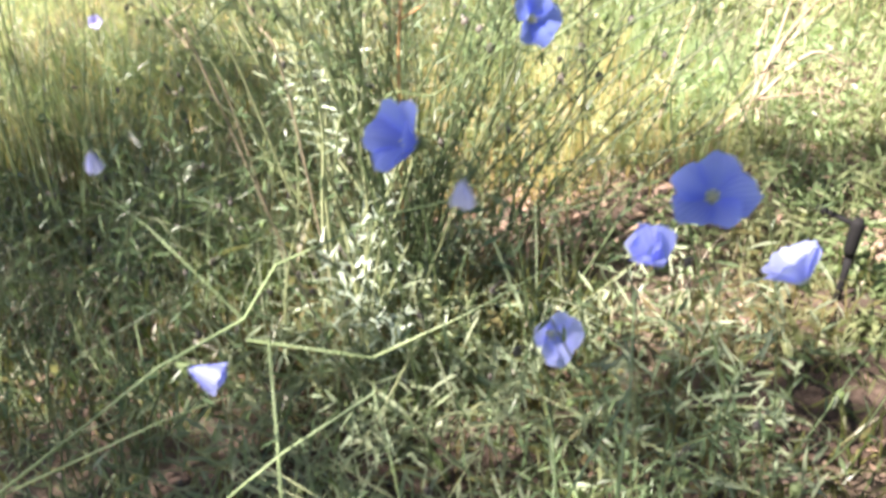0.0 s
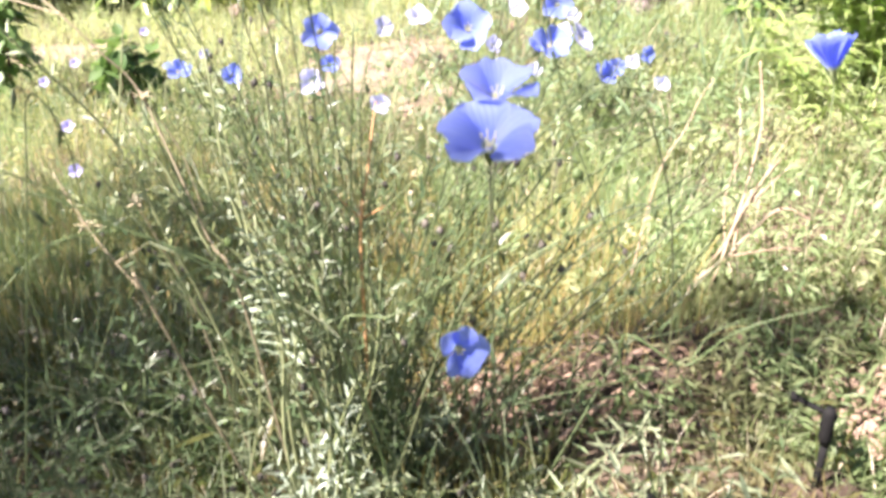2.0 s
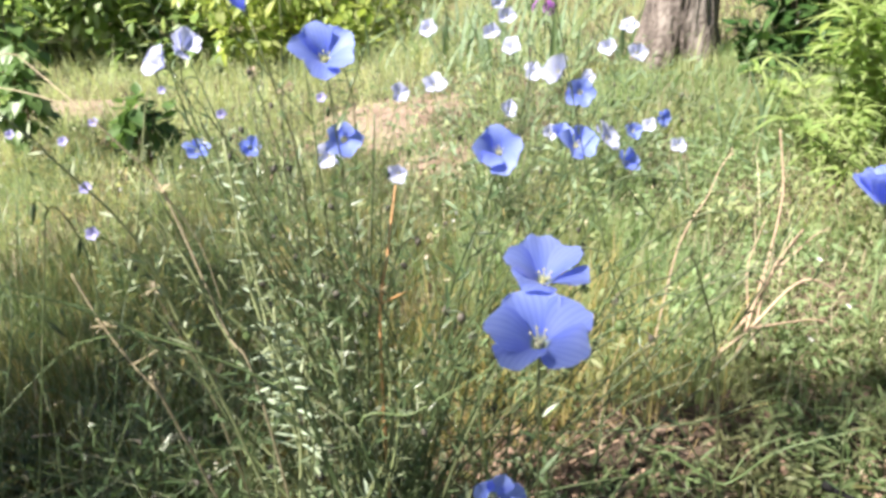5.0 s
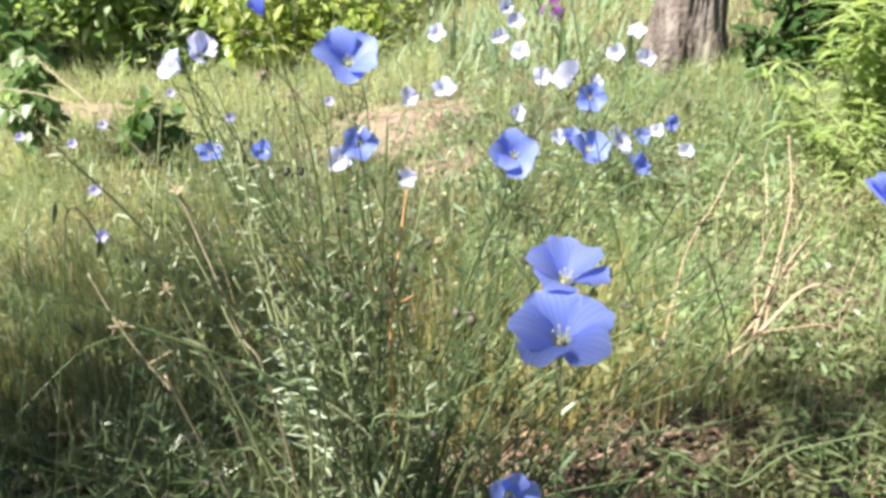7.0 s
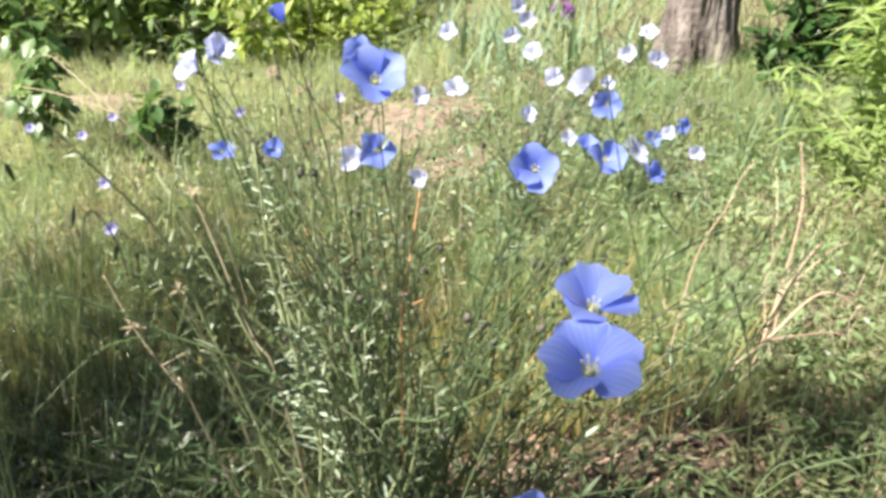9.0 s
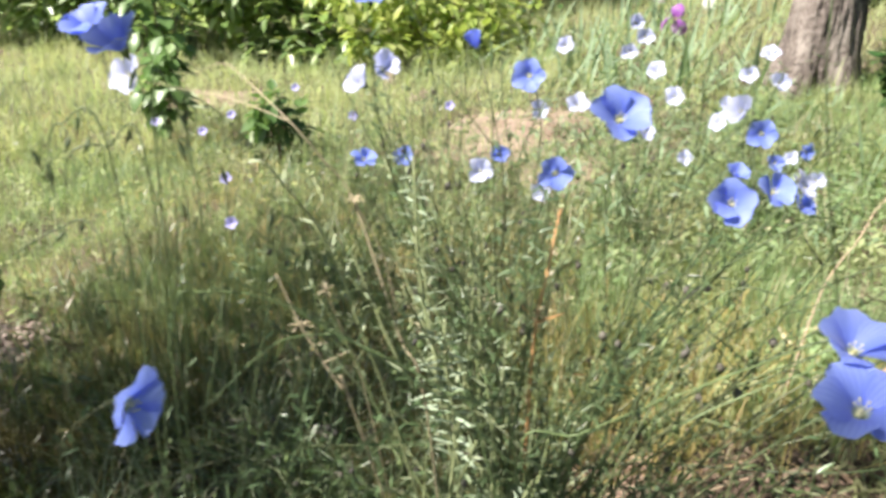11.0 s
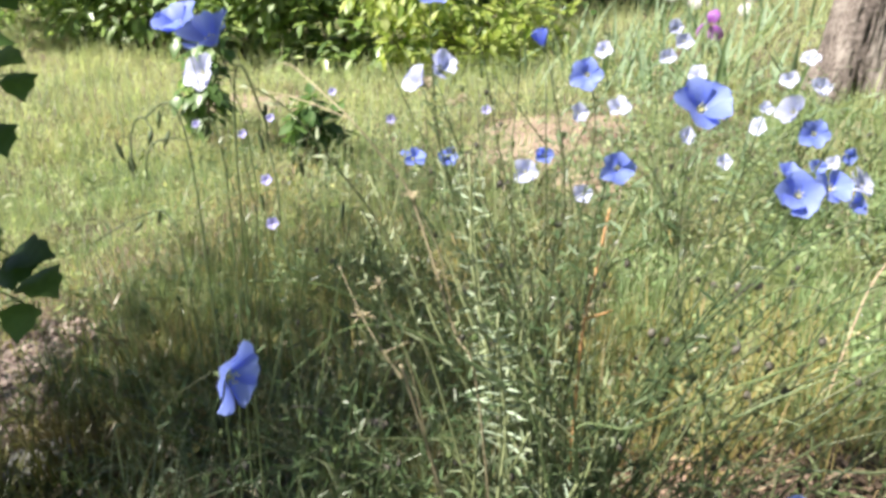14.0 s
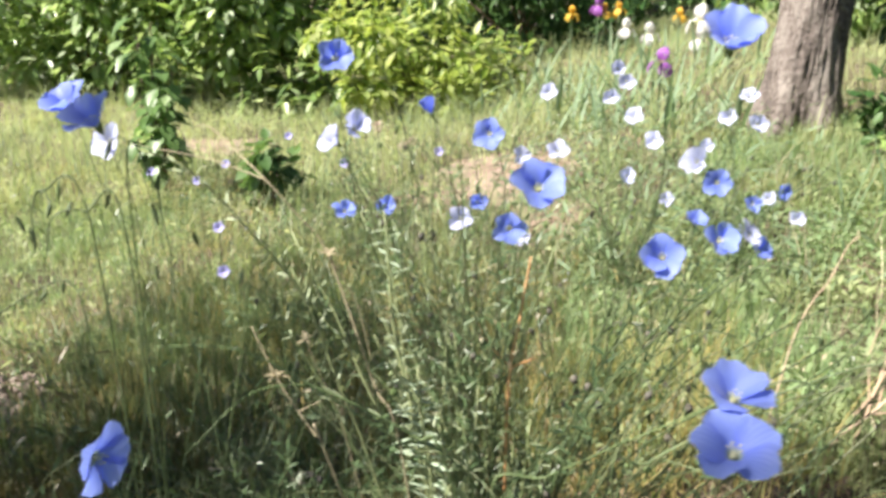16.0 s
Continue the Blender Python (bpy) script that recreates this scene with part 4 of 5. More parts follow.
            c.tube([q, q + out * 0.08 - Vector((0, 0, 0.001)), q + out * 0.1 - Vector((0, 0, 0.004)), q + out * 0.1 - Vector((0, 0, 0.007)), q + out * 0.1 - Vector((0, 0, 0.011))], [thick * 0.35, 0.0007, 0.0019, 0.0017, 0.0002], 6)
            part("bud", c.mesh("bud", M_SEPAL if rng.random() < 0.4 else M_BUD), st)
        for k in range(len(b.v) // 12):
            part("leaf", mesh_of("leaf", b.v[k * 12:(k + 1) * 12], b.f[:6], self.mat), st)

    def capsule(self, pts, r=0.005, mat=None, thick=0.0009):
        """A thin stalk through the points that ends in a round seed capsule with a small tip."""
        line = smooth_line([Vector(p) - self.o for p in pts], 6)
        b = Batch()
        b.tube(line, [thick * (1 - 0.4 * i / len(line)) for i in range(len(line))], 5)
        part("stem", b.mesh("stem", M_STEM), self.root)
        b, e = Batch(), line[-1]
        d = (line[-1] - line[-3]).normalized()
        b.tube([e + d * (r * k) for k in (-0.1, 0.25, 0.8, 1.4, 1.9, 2.2, 2.7)], [r * k for k in (0.2, 0.7, 1.0, 0.95, 0.55, 0.2, 0.06)], 9)
        part("capsule", b.mesh("capsule", mat or M_CAPSULE), self.root)


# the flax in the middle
# the brightest leaves here get their sunlit look from their colour
lit_shoots = Flax(0.0, 0.84, "flax shoots, sun glints put into their pale leaf colour", 110)
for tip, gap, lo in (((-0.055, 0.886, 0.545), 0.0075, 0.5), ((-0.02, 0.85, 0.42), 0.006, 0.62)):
    lit_shoots.stem(tip, (-0.15, 0.1, 1), 0.0019, gap, 0.026, 0.0042, 0.002, 0.008, True, M_GLINTLEAF, M_PALESTEM, (-0.05, 0.35), True, lo)
for tip in ((-0.03, 0.87, 0.36), (0.03, 0.86, 0.4), (0.075, 0.88, 0.36), (-0.16, 0.9, 0.46), (0.0, 0.9, 0.47)):
    lit_shoots.stem(tip, (0.1, 0, 1), 0.0013, 0.011, 0.019, 0.003, 0.01, 0.03, True, M_NEAR, M_PALESTEM, (0.1, 0.8), False, 0.4)
lit_shoots.branch([(0.01, 0.86, 0.02)] + [(-0.058, 0.833, 0.325), (-0.081, 0.821, 0.413), (-0.106, 0.818, 0.491), (-0.137, 0.795, 0.553), (-0.166, 0.773, 0.601), (-0.193, 0.752, 0.623)], 0.0011, 0.012, 0.02, 0.003, M_NEAR, M_PALESTEM)
lit_shoots.branch([(-0.107, 0.821, 0.487), (-0.100, 0.828, 0.524), (-0.095, 0.838, 0.563), (-0.090, 0.841, 0.590)], 0.0008, 0.014, 0.014, 0.0024, M_NEAR, M_PALESTEM)
lit_shoots.branch([(0.03, 0.87, 0.03)] + [(-0.024, 0.866, 0.324), (-0.040, 0.887, 0.403), (-0.055, 0.901, 0.490), (-0.077, 0.897, 0.561)], 0.0012, 0.0095, 0.019, 0.003, M_NEAR, M_PALESTEM)
lit_shoots.branch([(0.05, 0.9, 0.03)] + [(0.015, 0.917, 0.282), (-0.007, 0.947, 0.375), (-0.016, 0.955, 0.442), (-0.032, 0.966, 0.506)], 0.0011, 0.0095, 0.018, 0.003, M_NEAR, M_PALESTEM)
mid = Flax(0.04, 0.95, "slender blue flax with glaucous narrow leaves", 101)
mid.bush(14, 0.2, 0.46, 0.17, (-0.02, 0), thick=0.0012, leaves=0.0208, length=0.0224, width=0.0034)
mid.bush(8, 0.1, 0.28, 0.17, thick=0.001, leaves=0.0091, length=0.025, width=0.0036)
mid.bush(10, 0.08, 0.26, 0.2, (0.0, -0.03), thick=0.001, leaves=0.01, length=0.027, width=0.0042, root=0.07, mat=M_NEAR, stem_mat=M_PALESTEM)
mid.bush(14, 0.3, 0.52, 0.18, (-0.04, 0.03), (0, 1, 2), 1.0, thick=0.0016, leaves=0.016, length=0.022, width=0.0036, mat=M_NEAR, stem_mat=M_PALESTEM, bow=0.02)
mid.bush(9, 0.16, 0.36, 0.13, (0.02, -0.02), thick=0.001, leaves=0.012, length=0.02, width=0.0028, mat=M_GLINTLEAF)
mid.bush(9, 0.26, 0.46, 0.15, (0.2, 0.02), (1, 2, 3), thick=0.0011, leaves=0.0390, length=0.0157, width=0.0031, bow=0.05, root=0.07)
mid.bush(18, 0.44, 0.66, 0.15, (-0.06, 0.03), (0, 0, 1, 2), 0.7, thick=0.0009, leaves=0.019, length=0.017, width=0.0026, bow=0.03, lo=0.35)
mid.bush(9, 0.4, 0.6, 0.13, (0.16, 0.02), (0, 1, 1, 2), 0.7, thick=0.0009, leaves=0.02, length=0.017, width=0.0026, bow=0.03, root=0.04, lo=0.35)
mid.flower((-0.098, 0.903, 0.596), (-0.5, -0.5, 0.5), 0.028, 60, True)
mid.flower((-0.088, 0.915, 0.606), (0.5, -0.5, 0.6), 0.026, 55, True)
mid.flower((0.064, 0.733, 0.586), (0.2, -0.9, 0.25), 0.021, 75)
mid.flower((0.149, 0.642, 0.604), (0.0, -0.75, 0.65), 0.022, 62, turn=20)
mid.flower((0.038, 0.85, 0.62), (-0.1, -0.9, 0.3), 0.025, 75)
mid.flower((0.016, 0.733, 0.655), (-0.45, -0.1, 0.9), 0.0105, 14)
mid.flower((-0.161, 1.117, 0.466), (0.3, -0.5, 0.8), 0.03, 75)
mid.flower((0.221, 0.952, 0.563), (-0.1, -0.8, 0.45), 0.027, 78)
mid.flower((0.206, 0.96, 0.578), (-0.6, -0.4, 0.45), 0.026, 60, True)
mid.flower((0.259, 0.95, 0.504), (0.5, -0.5, 0.5), 0.024, 62)
mid.flower((0.2, 0.791, 0.564), (0.3, -0.6, 0.7), 0.024, 60)
mid.flower((0.218, 0.80, 0.566), (0.5, -0.3, 0.5), 0.022, 70, True)
mid.flower((0.206, 0.952, 0.525), (0.1, -0.3, 0.9), 0.022, 60)
mid.flower((-0.072, 0.821, 0.676), (0.3, -0.7, 0.4), 0.028, 66)
for px, pz in ((0.24, 0.5), (0.3, 0.47), (0.33, 0.42), (0.2, 0.44), (0.27, 0.4)):
    mid.spray([(0.06, 0.94, 0.1), (px * 0.6, 0.92, pz * 0.75), (px, 0.9, pz), (px + 0.04, 0.89, pz + 0.01)], 7, 0.011, 0.0008)

for end in ((0.11, 0.927, 0.382), (0.123, 0.925, 0.376), (0.133, 0.919, 0.361), (0.215, 0.93, 0.36), (0.235, 0.94, 0.33), (0.26, 0.95, 0.38)):
    ex, ey, ez = end
    mid.capsule([(0.06, 0.95, 0.1), (ex - 0.03, ey, ez - 0.08), (ex - 0.008, ey, ez + 0.004), (ex, ey, ez + 0.002), (ex + 0.001, ey, ez)], 0.0042)
for bx, tx, ty, tz, n in ((0.05, 0.2, 0.9, 0.43, 4), (0.08, 0.27, 0.93, 0.4, 4), (0.1, 0.34, 0.92, 0.36, 4), (0.06, 0.14, 0.88, 0.49, 5), (0.02, 0.06, 0.9, 0.56, 5), (0.12, 0.31, 0.95, 0.5, 5), (0.07, 0.24, 0.96, 0.56, 5), (0.0, -0.12, 0.9, 0.5, 4), (-0.02, -0.18, 0.93, 0.43, 4), (0.09, 0.18, 0.95, 0.58, 5), (0.03, 0.0, 0.94, 0.6, 5), (0.1, 0.4, 0.97, 0.42, 4)):
    mid.forked((bx, 0.94, 0.03), (tx, ty, tz), n, 0.075)
bed = Flax(-0.2, 0.95, "leafy grey-green flax shoots without flowers in the shade", 111)
bed.bush(46, 0.06, 0.26, 0.34, (-0.06, 0.02), thick=0.001, leaves=0.0111, length=0.03, width=0.0034, root=0.16)
bed.bush(16, 0.2, 0.38, 0.22, (0.05, 0.0), thick=0.001, leaves=0.0182, length=0.027, width=0.0032, root=0.1)
cross = Flax(0.19, 1.0, "slender flax stems with dark round seed capsules", 113)
cross.bush(11, 0.2, 0.42, 0.22, (0.1, 0.0), (0, 0, 1), 1.2, thick=0.0012, leaves=0.0221, length=0.0202, width=0.0042, bow=0.025, root=0.04)
# pale leaf colour stands in for sun glints low in the flax
shine = Flax(0.03, 0.82, "low flax shoots with sun glints in their leaf colour", 114)
shine.bush(11, 0.1, 0.33, 0.09, (0.0, 0.0), (0,), thick=0.001, leaves=0.0095, length=0.022, width=0.0032, root=0.04, mat=M_GLINTLEAF, stem_mat=M_PALESTEM)
foot = Flax(0.1, 0.85, "low leafy flax shoots at the foot of the flowers", 112)
foot.bush(16, 0.05, 0.2, 0.15, (0.0, 0.0), thick=0.001, leaves=0.0117, length=0.026, width=0.0034, root=0.14)

# close flowers in the shade
pair = Flax(0.25, 0.6, "tall blue flax with two open flowers one above the other", 102)
pair.bush(7, 0.12, 0.3, 0.1, thick=0.0006)
pair.flower((0.157, 0.48, 0.617), (0.1, -0.34, 0.94), 0.0235, 70, turn=10, thick=0.0005, leaves=0.022, length=0.012, width=0.0018)
pair.flower((0.155, 0.46, 0.61), (-0.05, -0.28, 0.95), 0.0285, 74, turn=40, thick=0.0005, leaves=0.022, length=0.012, width=0.0018)
pair.flower((0.145, 0.545, 0.496), (0.35, -0.85, 0.2), 0.0235, 72, thick=0.0005, leaves=0.022, length=0.012, width=0.0018)
pair.flower((0.091, 0.554, 0.661), (0.15, -0.72, 0.62), 0.0218, 66, turn=30, thick=0.0005, leaves=0.022, length=0.012, width=0.0018)
pair.capsule([(0.25, 0.58, 0.2), (0.235, 0.56, 0.5), (0.214, 0.543, 0.592), (0.204, 0.541, 0.591), (0.192, 0.54, 0.588), (0.186, 0.538, 0.584), (0.186, 0.536, 0.579), (0.187, 0.5355, 0.577)], 0.0021, M_SEPAL, 0.0004)

right = Flax(0.33, 0.62, "blue flax with a half-closed flower", 103)
right.bush(5, 0.12, 0.3, 0.12, thick=0.0008)
right.flower((0.293, 0.587, 0.598), (-0.2, 0.2, 1.0), 0.0145, 30, thick=0.0005, leaves=0.022, length=0.012, width=0.0018)
right.flower((0.161, 0.586, 0.712), (-0.1, -0.55, 0.8), 0.024, 55, turn=15, thick=0.0005, leaves=0.022, length=0.012, width=0.0018)

left = Flax(-0.17, 0.66, "blue flax leaning over the shaded grass", 104)
left.bush(9, 0.14, 0.36, 0.16, fat=0.45, thick=0.0008)
left.flower((-0.170, 0.652, 0.667), (-0.1, -0.45, 0.88), 0.029, 66, thick=0.0005, leaves=0.022, length=0.012, width=0.0018)
left.flower((-0.134, 0.619, 0.665), (-0.25, -0.45, 0.85), 0.028, 56, thick=0.0005, leaves=0.022, length=0.012, width=0.0018)
left.flower((-0.224, 0.773, 0.621), (-0.2, -0.75, 0.3), 0.028, 72, True, thick=0.0005, leaves=0.022, length=0.012, width=0.0018)
left.flower((-0.084, 0.504, 0.554), (0.94, -0.1, -0.04), 0.032, 74, thick=0.0005, leaves=0.022, length=0.012, width=0.0018)
left.bush(15, 0.3, 0.56, 0.15, (-0.02, 0.03), (0, 1, 1), 0.4, thick=0.0006, leaves=0.03, length=0.014, width=0.0028, bow=0.04)
left.spray([(-0.17, 0.66, 0.3), (-0.195, 0.69, 0.59), (-0.225, 0.691, 0.608), (-0.232, 0.687, 0.597), (-0.23, 0.682, 0.585), (-0.227, 0.676, 0.571)], 4, 0.011, 0.0006, 0.9)
left.spray([(-0.15, 0.66, 0.3), (-0.15, 0.665, 0.625), (-0.132, 0.663, 0.622), (-0.127, 0.657, 0.604), (-0.121, 0.651, 0.587), (-0.117, 0.643, 0.567)], 5, 0.011, 0.0006, 0.9)
left.spray([(-0.16, 0.66, 0.25), (-0.174, 0.694, 0.58), (-0.199, 0.693, 0.595), (-0.216, 0.689, 0.594), (-0.221, 0.684, 0.585), (-0.22, 0.679, 0.572)], 3, 0.011, 0.0006, 0.9)

left.spray([(-0.15, 0.66, 0.25), (-0.1, 0.68, 0.5), (-0.09, 0.69, 0.56), (-0.075, 0.69, 0.54), (-0.07, 0.685, 0.5)], 3, 0.011, 0.0005, 0.85)
left.spray([(-0.17, 0.66, 0.25), (-0.2, 0.68, 0.5), (-0.215, 0.69, 0.545), (-0.24, 0.69, 0.54), (-0.265, 0.68, 0.525)], 3, 0.009, 0.0005, 0.85)

low = Flax(0.2, 0.56, "low blue flax with open flowers over the weeds", 105)
low.bush(12, 0.1, 0.3, 0.2, thick=0.0009)
low.bush(20, 0.05, 0.2, 0.22, (-0.14, 0.0), fat=0.5, thick=0.0009, leaves=0.0085, length=0.028, width=0.0046, root=0.15, mat=M_NEAR, stem_mat=M_PALESTEM)
low.bush(20, 0.05, 0.17, 0.22, (-0.06, 0.0), fat=0.5, thick=0.0009, leaves=0.0095, length=0.028, width=0.0046, root=0.15, mat=M_WEED, stem_mat=M_GREENSTEM)
low.bush(22, 0.04, 0.14, 0.2, (-0.36, 0.06), fat=0.5, thick=0.0009, leaves=0.01, length=0.028, width=0.0046, root=0.12, mat=M_NEAR, stem_mat=M_PALESTEM)
low.flower((0.108, 0.425, 0.494), (-0.75, -0.45, 0.5), 0.025, 58, thick=0.0005, leaves=0.022, length=0.012, width=0.0018)
low.flower((0.190, 0.406, 0.489), (-0.25, -0.7, 0.6), 0.022, 66, turn=25, thick=0.0005, leaves=0.022, length=0.012, width=0.0018)
low.flower((0.189, 0.438, 0.445), (-0.4, -0.2, 0.5), 0.015, 28, False, paint=M_SOFT, thick=0.0005, leaves=0.022, length=0.012, width=0.0018)
low.flower((0.158, 0.487, 0.377), (0.35, -0.75, 0.3), 0.024, 58, paint=M_SOFT, thick=0.0005, leaves=0.022, length=0.012, width=0.0018)
low.flower((0.258, 0.481, 0.410), (-0.5, 0.2, 0.7), 0.023, 45, False, paint=M_SOFT, thick=0.0005, leaves=0.022, length=0.012, width=0.0018)
low.flower((0.025, 0.421, 0.408), (0.7, -0.1, -0.2), 0.013, 14, paint=M_SOFT, thick=0.0005, leaves=0.022, length=0.012, width=0.0018)
low.flower((0.122, 0.352, 0.522), (0.1, 0, -1), 0.0065, 8, True, thick=0.0005, leaves=0.022, length=0.012, width=0.0018)
low.flower((0.034, 0.376, 0.514), (0.1, 0, -1), 0.006, 8, True, thick=0.0005, leaves=0.022, length=0.012, width=0.0018)

# flax behind; its blue petals are painted pale for the sun's glare
back = Flax(0.2, 1.85, "flax in full sun, glare painted into its washed-out petals", 106)
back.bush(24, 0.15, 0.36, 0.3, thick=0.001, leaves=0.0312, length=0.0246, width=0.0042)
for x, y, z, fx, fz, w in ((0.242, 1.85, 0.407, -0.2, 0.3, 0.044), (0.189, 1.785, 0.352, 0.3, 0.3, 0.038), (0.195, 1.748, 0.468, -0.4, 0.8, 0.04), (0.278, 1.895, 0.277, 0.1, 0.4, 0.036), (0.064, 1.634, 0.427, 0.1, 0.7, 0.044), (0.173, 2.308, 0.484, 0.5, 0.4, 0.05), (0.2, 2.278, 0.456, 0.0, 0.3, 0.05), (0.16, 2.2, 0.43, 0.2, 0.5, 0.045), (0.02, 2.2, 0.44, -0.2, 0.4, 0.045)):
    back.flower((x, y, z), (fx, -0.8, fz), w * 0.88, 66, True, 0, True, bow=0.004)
back2 = Flax(0.42, 2.0, "flax by the tree, sun glare painted into its petals", 107)
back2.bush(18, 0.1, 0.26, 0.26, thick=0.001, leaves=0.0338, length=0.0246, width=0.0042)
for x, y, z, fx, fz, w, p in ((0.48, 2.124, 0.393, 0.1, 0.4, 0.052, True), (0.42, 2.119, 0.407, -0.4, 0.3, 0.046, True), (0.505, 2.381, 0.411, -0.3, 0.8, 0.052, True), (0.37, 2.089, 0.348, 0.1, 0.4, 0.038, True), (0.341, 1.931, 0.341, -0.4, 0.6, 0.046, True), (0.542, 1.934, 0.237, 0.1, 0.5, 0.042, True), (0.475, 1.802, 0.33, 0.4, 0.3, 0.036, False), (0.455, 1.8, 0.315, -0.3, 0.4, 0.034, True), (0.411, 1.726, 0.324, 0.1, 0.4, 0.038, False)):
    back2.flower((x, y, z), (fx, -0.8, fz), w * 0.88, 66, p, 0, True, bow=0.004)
back3 = Flax(-0.05, 1.45, "flax with small blue and pale flowers", 108)
back3.bush(26, 0.12, 0.36, 0.32, (-0.12, 0), thick=0.001, leaves=0.0260, length=0.0224, width=0.0039)
back3.bush(16, 0.1, 0.3, 0.3, (-0.08, 0), thick=0.001, leaves=0.026, length=0.0224, width=0.0039, mat=M_GREY, stem_mat=M_GREENSTEM)
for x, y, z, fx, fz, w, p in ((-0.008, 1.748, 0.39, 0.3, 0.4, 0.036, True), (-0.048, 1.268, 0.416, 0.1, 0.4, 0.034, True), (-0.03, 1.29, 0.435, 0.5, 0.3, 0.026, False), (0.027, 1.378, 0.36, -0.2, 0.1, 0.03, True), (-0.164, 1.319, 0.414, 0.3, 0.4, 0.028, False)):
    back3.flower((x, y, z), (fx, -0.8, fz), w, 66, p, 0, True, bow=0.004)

# ---- dry stalks, twigs, stake ----


def stalk(name, pts, r, mat, label, branches=(), head=None, category="dry stalk"):
    """A dry stalk from its root, with side branches and a small seed head."""
    root = thing(name, pts[0], label, category)
    o = Vector(pts[0])
    b = Batch()
    soft = 1 if mat is M_LIGHTSTEM else 7
    line = smooth_line([Vector(p) - o for p in pts], soft)
    b.tube(line, [r * (1.1 - 0.6 * i / len(line)) for i in range(len(line))], 6)
    part("stalk", b.mesh("stalk", mat), root)
    for br in branches:
        b = Batch()
        line = smooth_line([Vector(p) - o for p in br], soft)
        b.tube(line, [r * 0.7 * (1.0 - 0.6 * i / len(line)) for i in range(len(line))], 5)
        part("branch", b.mesh("branch", mat), root)
    if head is not None:
        rng = random.Random(int(head[0] * 1000) + 7)
        h = Vector(head) - o
        for _ in range(9):
            b = Batch()
            w = Vector((rng.gauss(0, 1), rng.gauss(0, 1), rng.gauss(0.3, 0.8)))
            b.leaf(h, w, (0, 0, 1), rng.uniform(0.006, 0.012), 0.003, 0.3, 0.2, 3)
            part("husk", b.mesh("husk", M_STRAW), root)


def on(x, y):
    return (x, y, gz(x, y) - 0.005)


stalk("dry_stalk", [on(0.0, 0.86), (-0.03, 0.825, 0.35), (-0.053, 0.83, 0.41), (-0.097, 0.859, 0.512), (-0.122, 0.86, 0.545), (-0.148, 0.862, 0.573), (-0.185, 0.89, 0.59), (-0.22, 0.92, 0.603)], 0.001, M_STRAW, "straw-coloured dry forked grass stalk", [[(-0.148, 0.862, 0.573), (-0.2, 0.88, 0.583), (-0.25, 0.895, 0.586), (-0.3, 0.897, 0.592)], [(-0.097, 0.859, 0.512), (-0.075, 0.86, 0.47), (-0.06, 0.85, 0.42)], [(-0.22, 0.92, 0.603), (-0.235, 0.925, 0.603), (-0.25, 0.92, 0.595)]], (-0.097, 0.857, 0.514))
stalk("dry_stalk", [on(0.05, 0.95), (0.048, 0.949, 0.33), (0.056, 0.971, 0.415), (0.063, 0.996, 0.47)], 0.0017, M_ORANGE, "orange-brown dead stem among the flax", [[(0.05, 0.955, 0.37), (0.03, 0.94, 0.4), (0.02, 0.94, 0.42)], [(0.05, 0.955, 0.37), (0.075, 0.94, 0.39)]], (0.05, 0.95, 0.385))
stalk("dry_twig", [on(0.45, 1.28), (0.471, 1.299, 0.12), (0.518, 1.326, 0.172), (0.533, 1.342, 0.208), (0.549, 1.365, 0.259), (0.56, 1.384, 0.303), (0.564, 1.4, 0.34), (0.559, 1.427, 0.406)], 0.0022, M_TWIG, "tall tan dry twig standing in the grass", [[(0.533, 1.342, 0.208), (0.56, 1.33, 0.25), (0.59, 1.33, 0.285), (0.61, 1.33, 0.295)]], None, "twig")
stalk("dry_twig", [on(0.37, 1.28), (0.40, 1.31, 0.25), (0.42, 1.323, 0.305), (0.443, 1.338, 0.336), (0.462, 1.355, 0.374), (0.477, 1.363, 0.392)], 0.0011, M_TWIG, "thin dry stem with a small seed head", (), (0.477, 1.363, 0.392), "twig")
stalk("dry_twig", [on(0.44, 1.24), (0.456, 1.255, 0.139), (0.501, 1.272, 0.174), (0.554, 1.295, 0.222), (0.585, 1.301, 0.233), (0.62, 1.3, 0.215)], 0.0025, M_TWIG, "arching tan twig in the grass", [[(0.501, 1.272, 0.174), (0.54, 1.275, 0.18), (0.593, 1.281, 0.183), (0.623, 1.278, 0.165)], [(0.51, 1.275, 0.18), (0.525, 1.3, 0.225), (0.573, 1.327, 0.296)]], None, "twig")
stalk("dry_twig", [on(0.47, 1.26), (0.494, 1.269, 0.167), (0.509, 1.287, 0.209), (0.539, 1.309, 0.258), (0.573, 1.327, 0.296)], 0.002, M_TWIG, "forked grey twig leaning in the grass", [[(0.5, 1.275, 0.18), (0.497, 1.298, 0.237), (0.503, 1.311, 0.265), (0.523, 1.331, 0.31)]], None, "twig")
stalk("dry_stalk", [on(-0.06, 0.94), (-0.11, 0.93, 0.28), (-0.13, 0.92, 0.36), (-0.145, 0.92, 0.4)], 0.0009, M_STRAW, "short dry grass stalk", (), (-0.145, 0.92, 0.4))
stalk("dry_stalk", [on(-0.1, 0.9), (-0.06, 0.86, 0.25), (-0.03, 0.84, 0.33), (0.01, 0.8, 0.37), (0.06, 0.76, 0.36), (0.1, 0.72, 0.32)], 0.0007, M_STEM, "green stem arching over the flax")
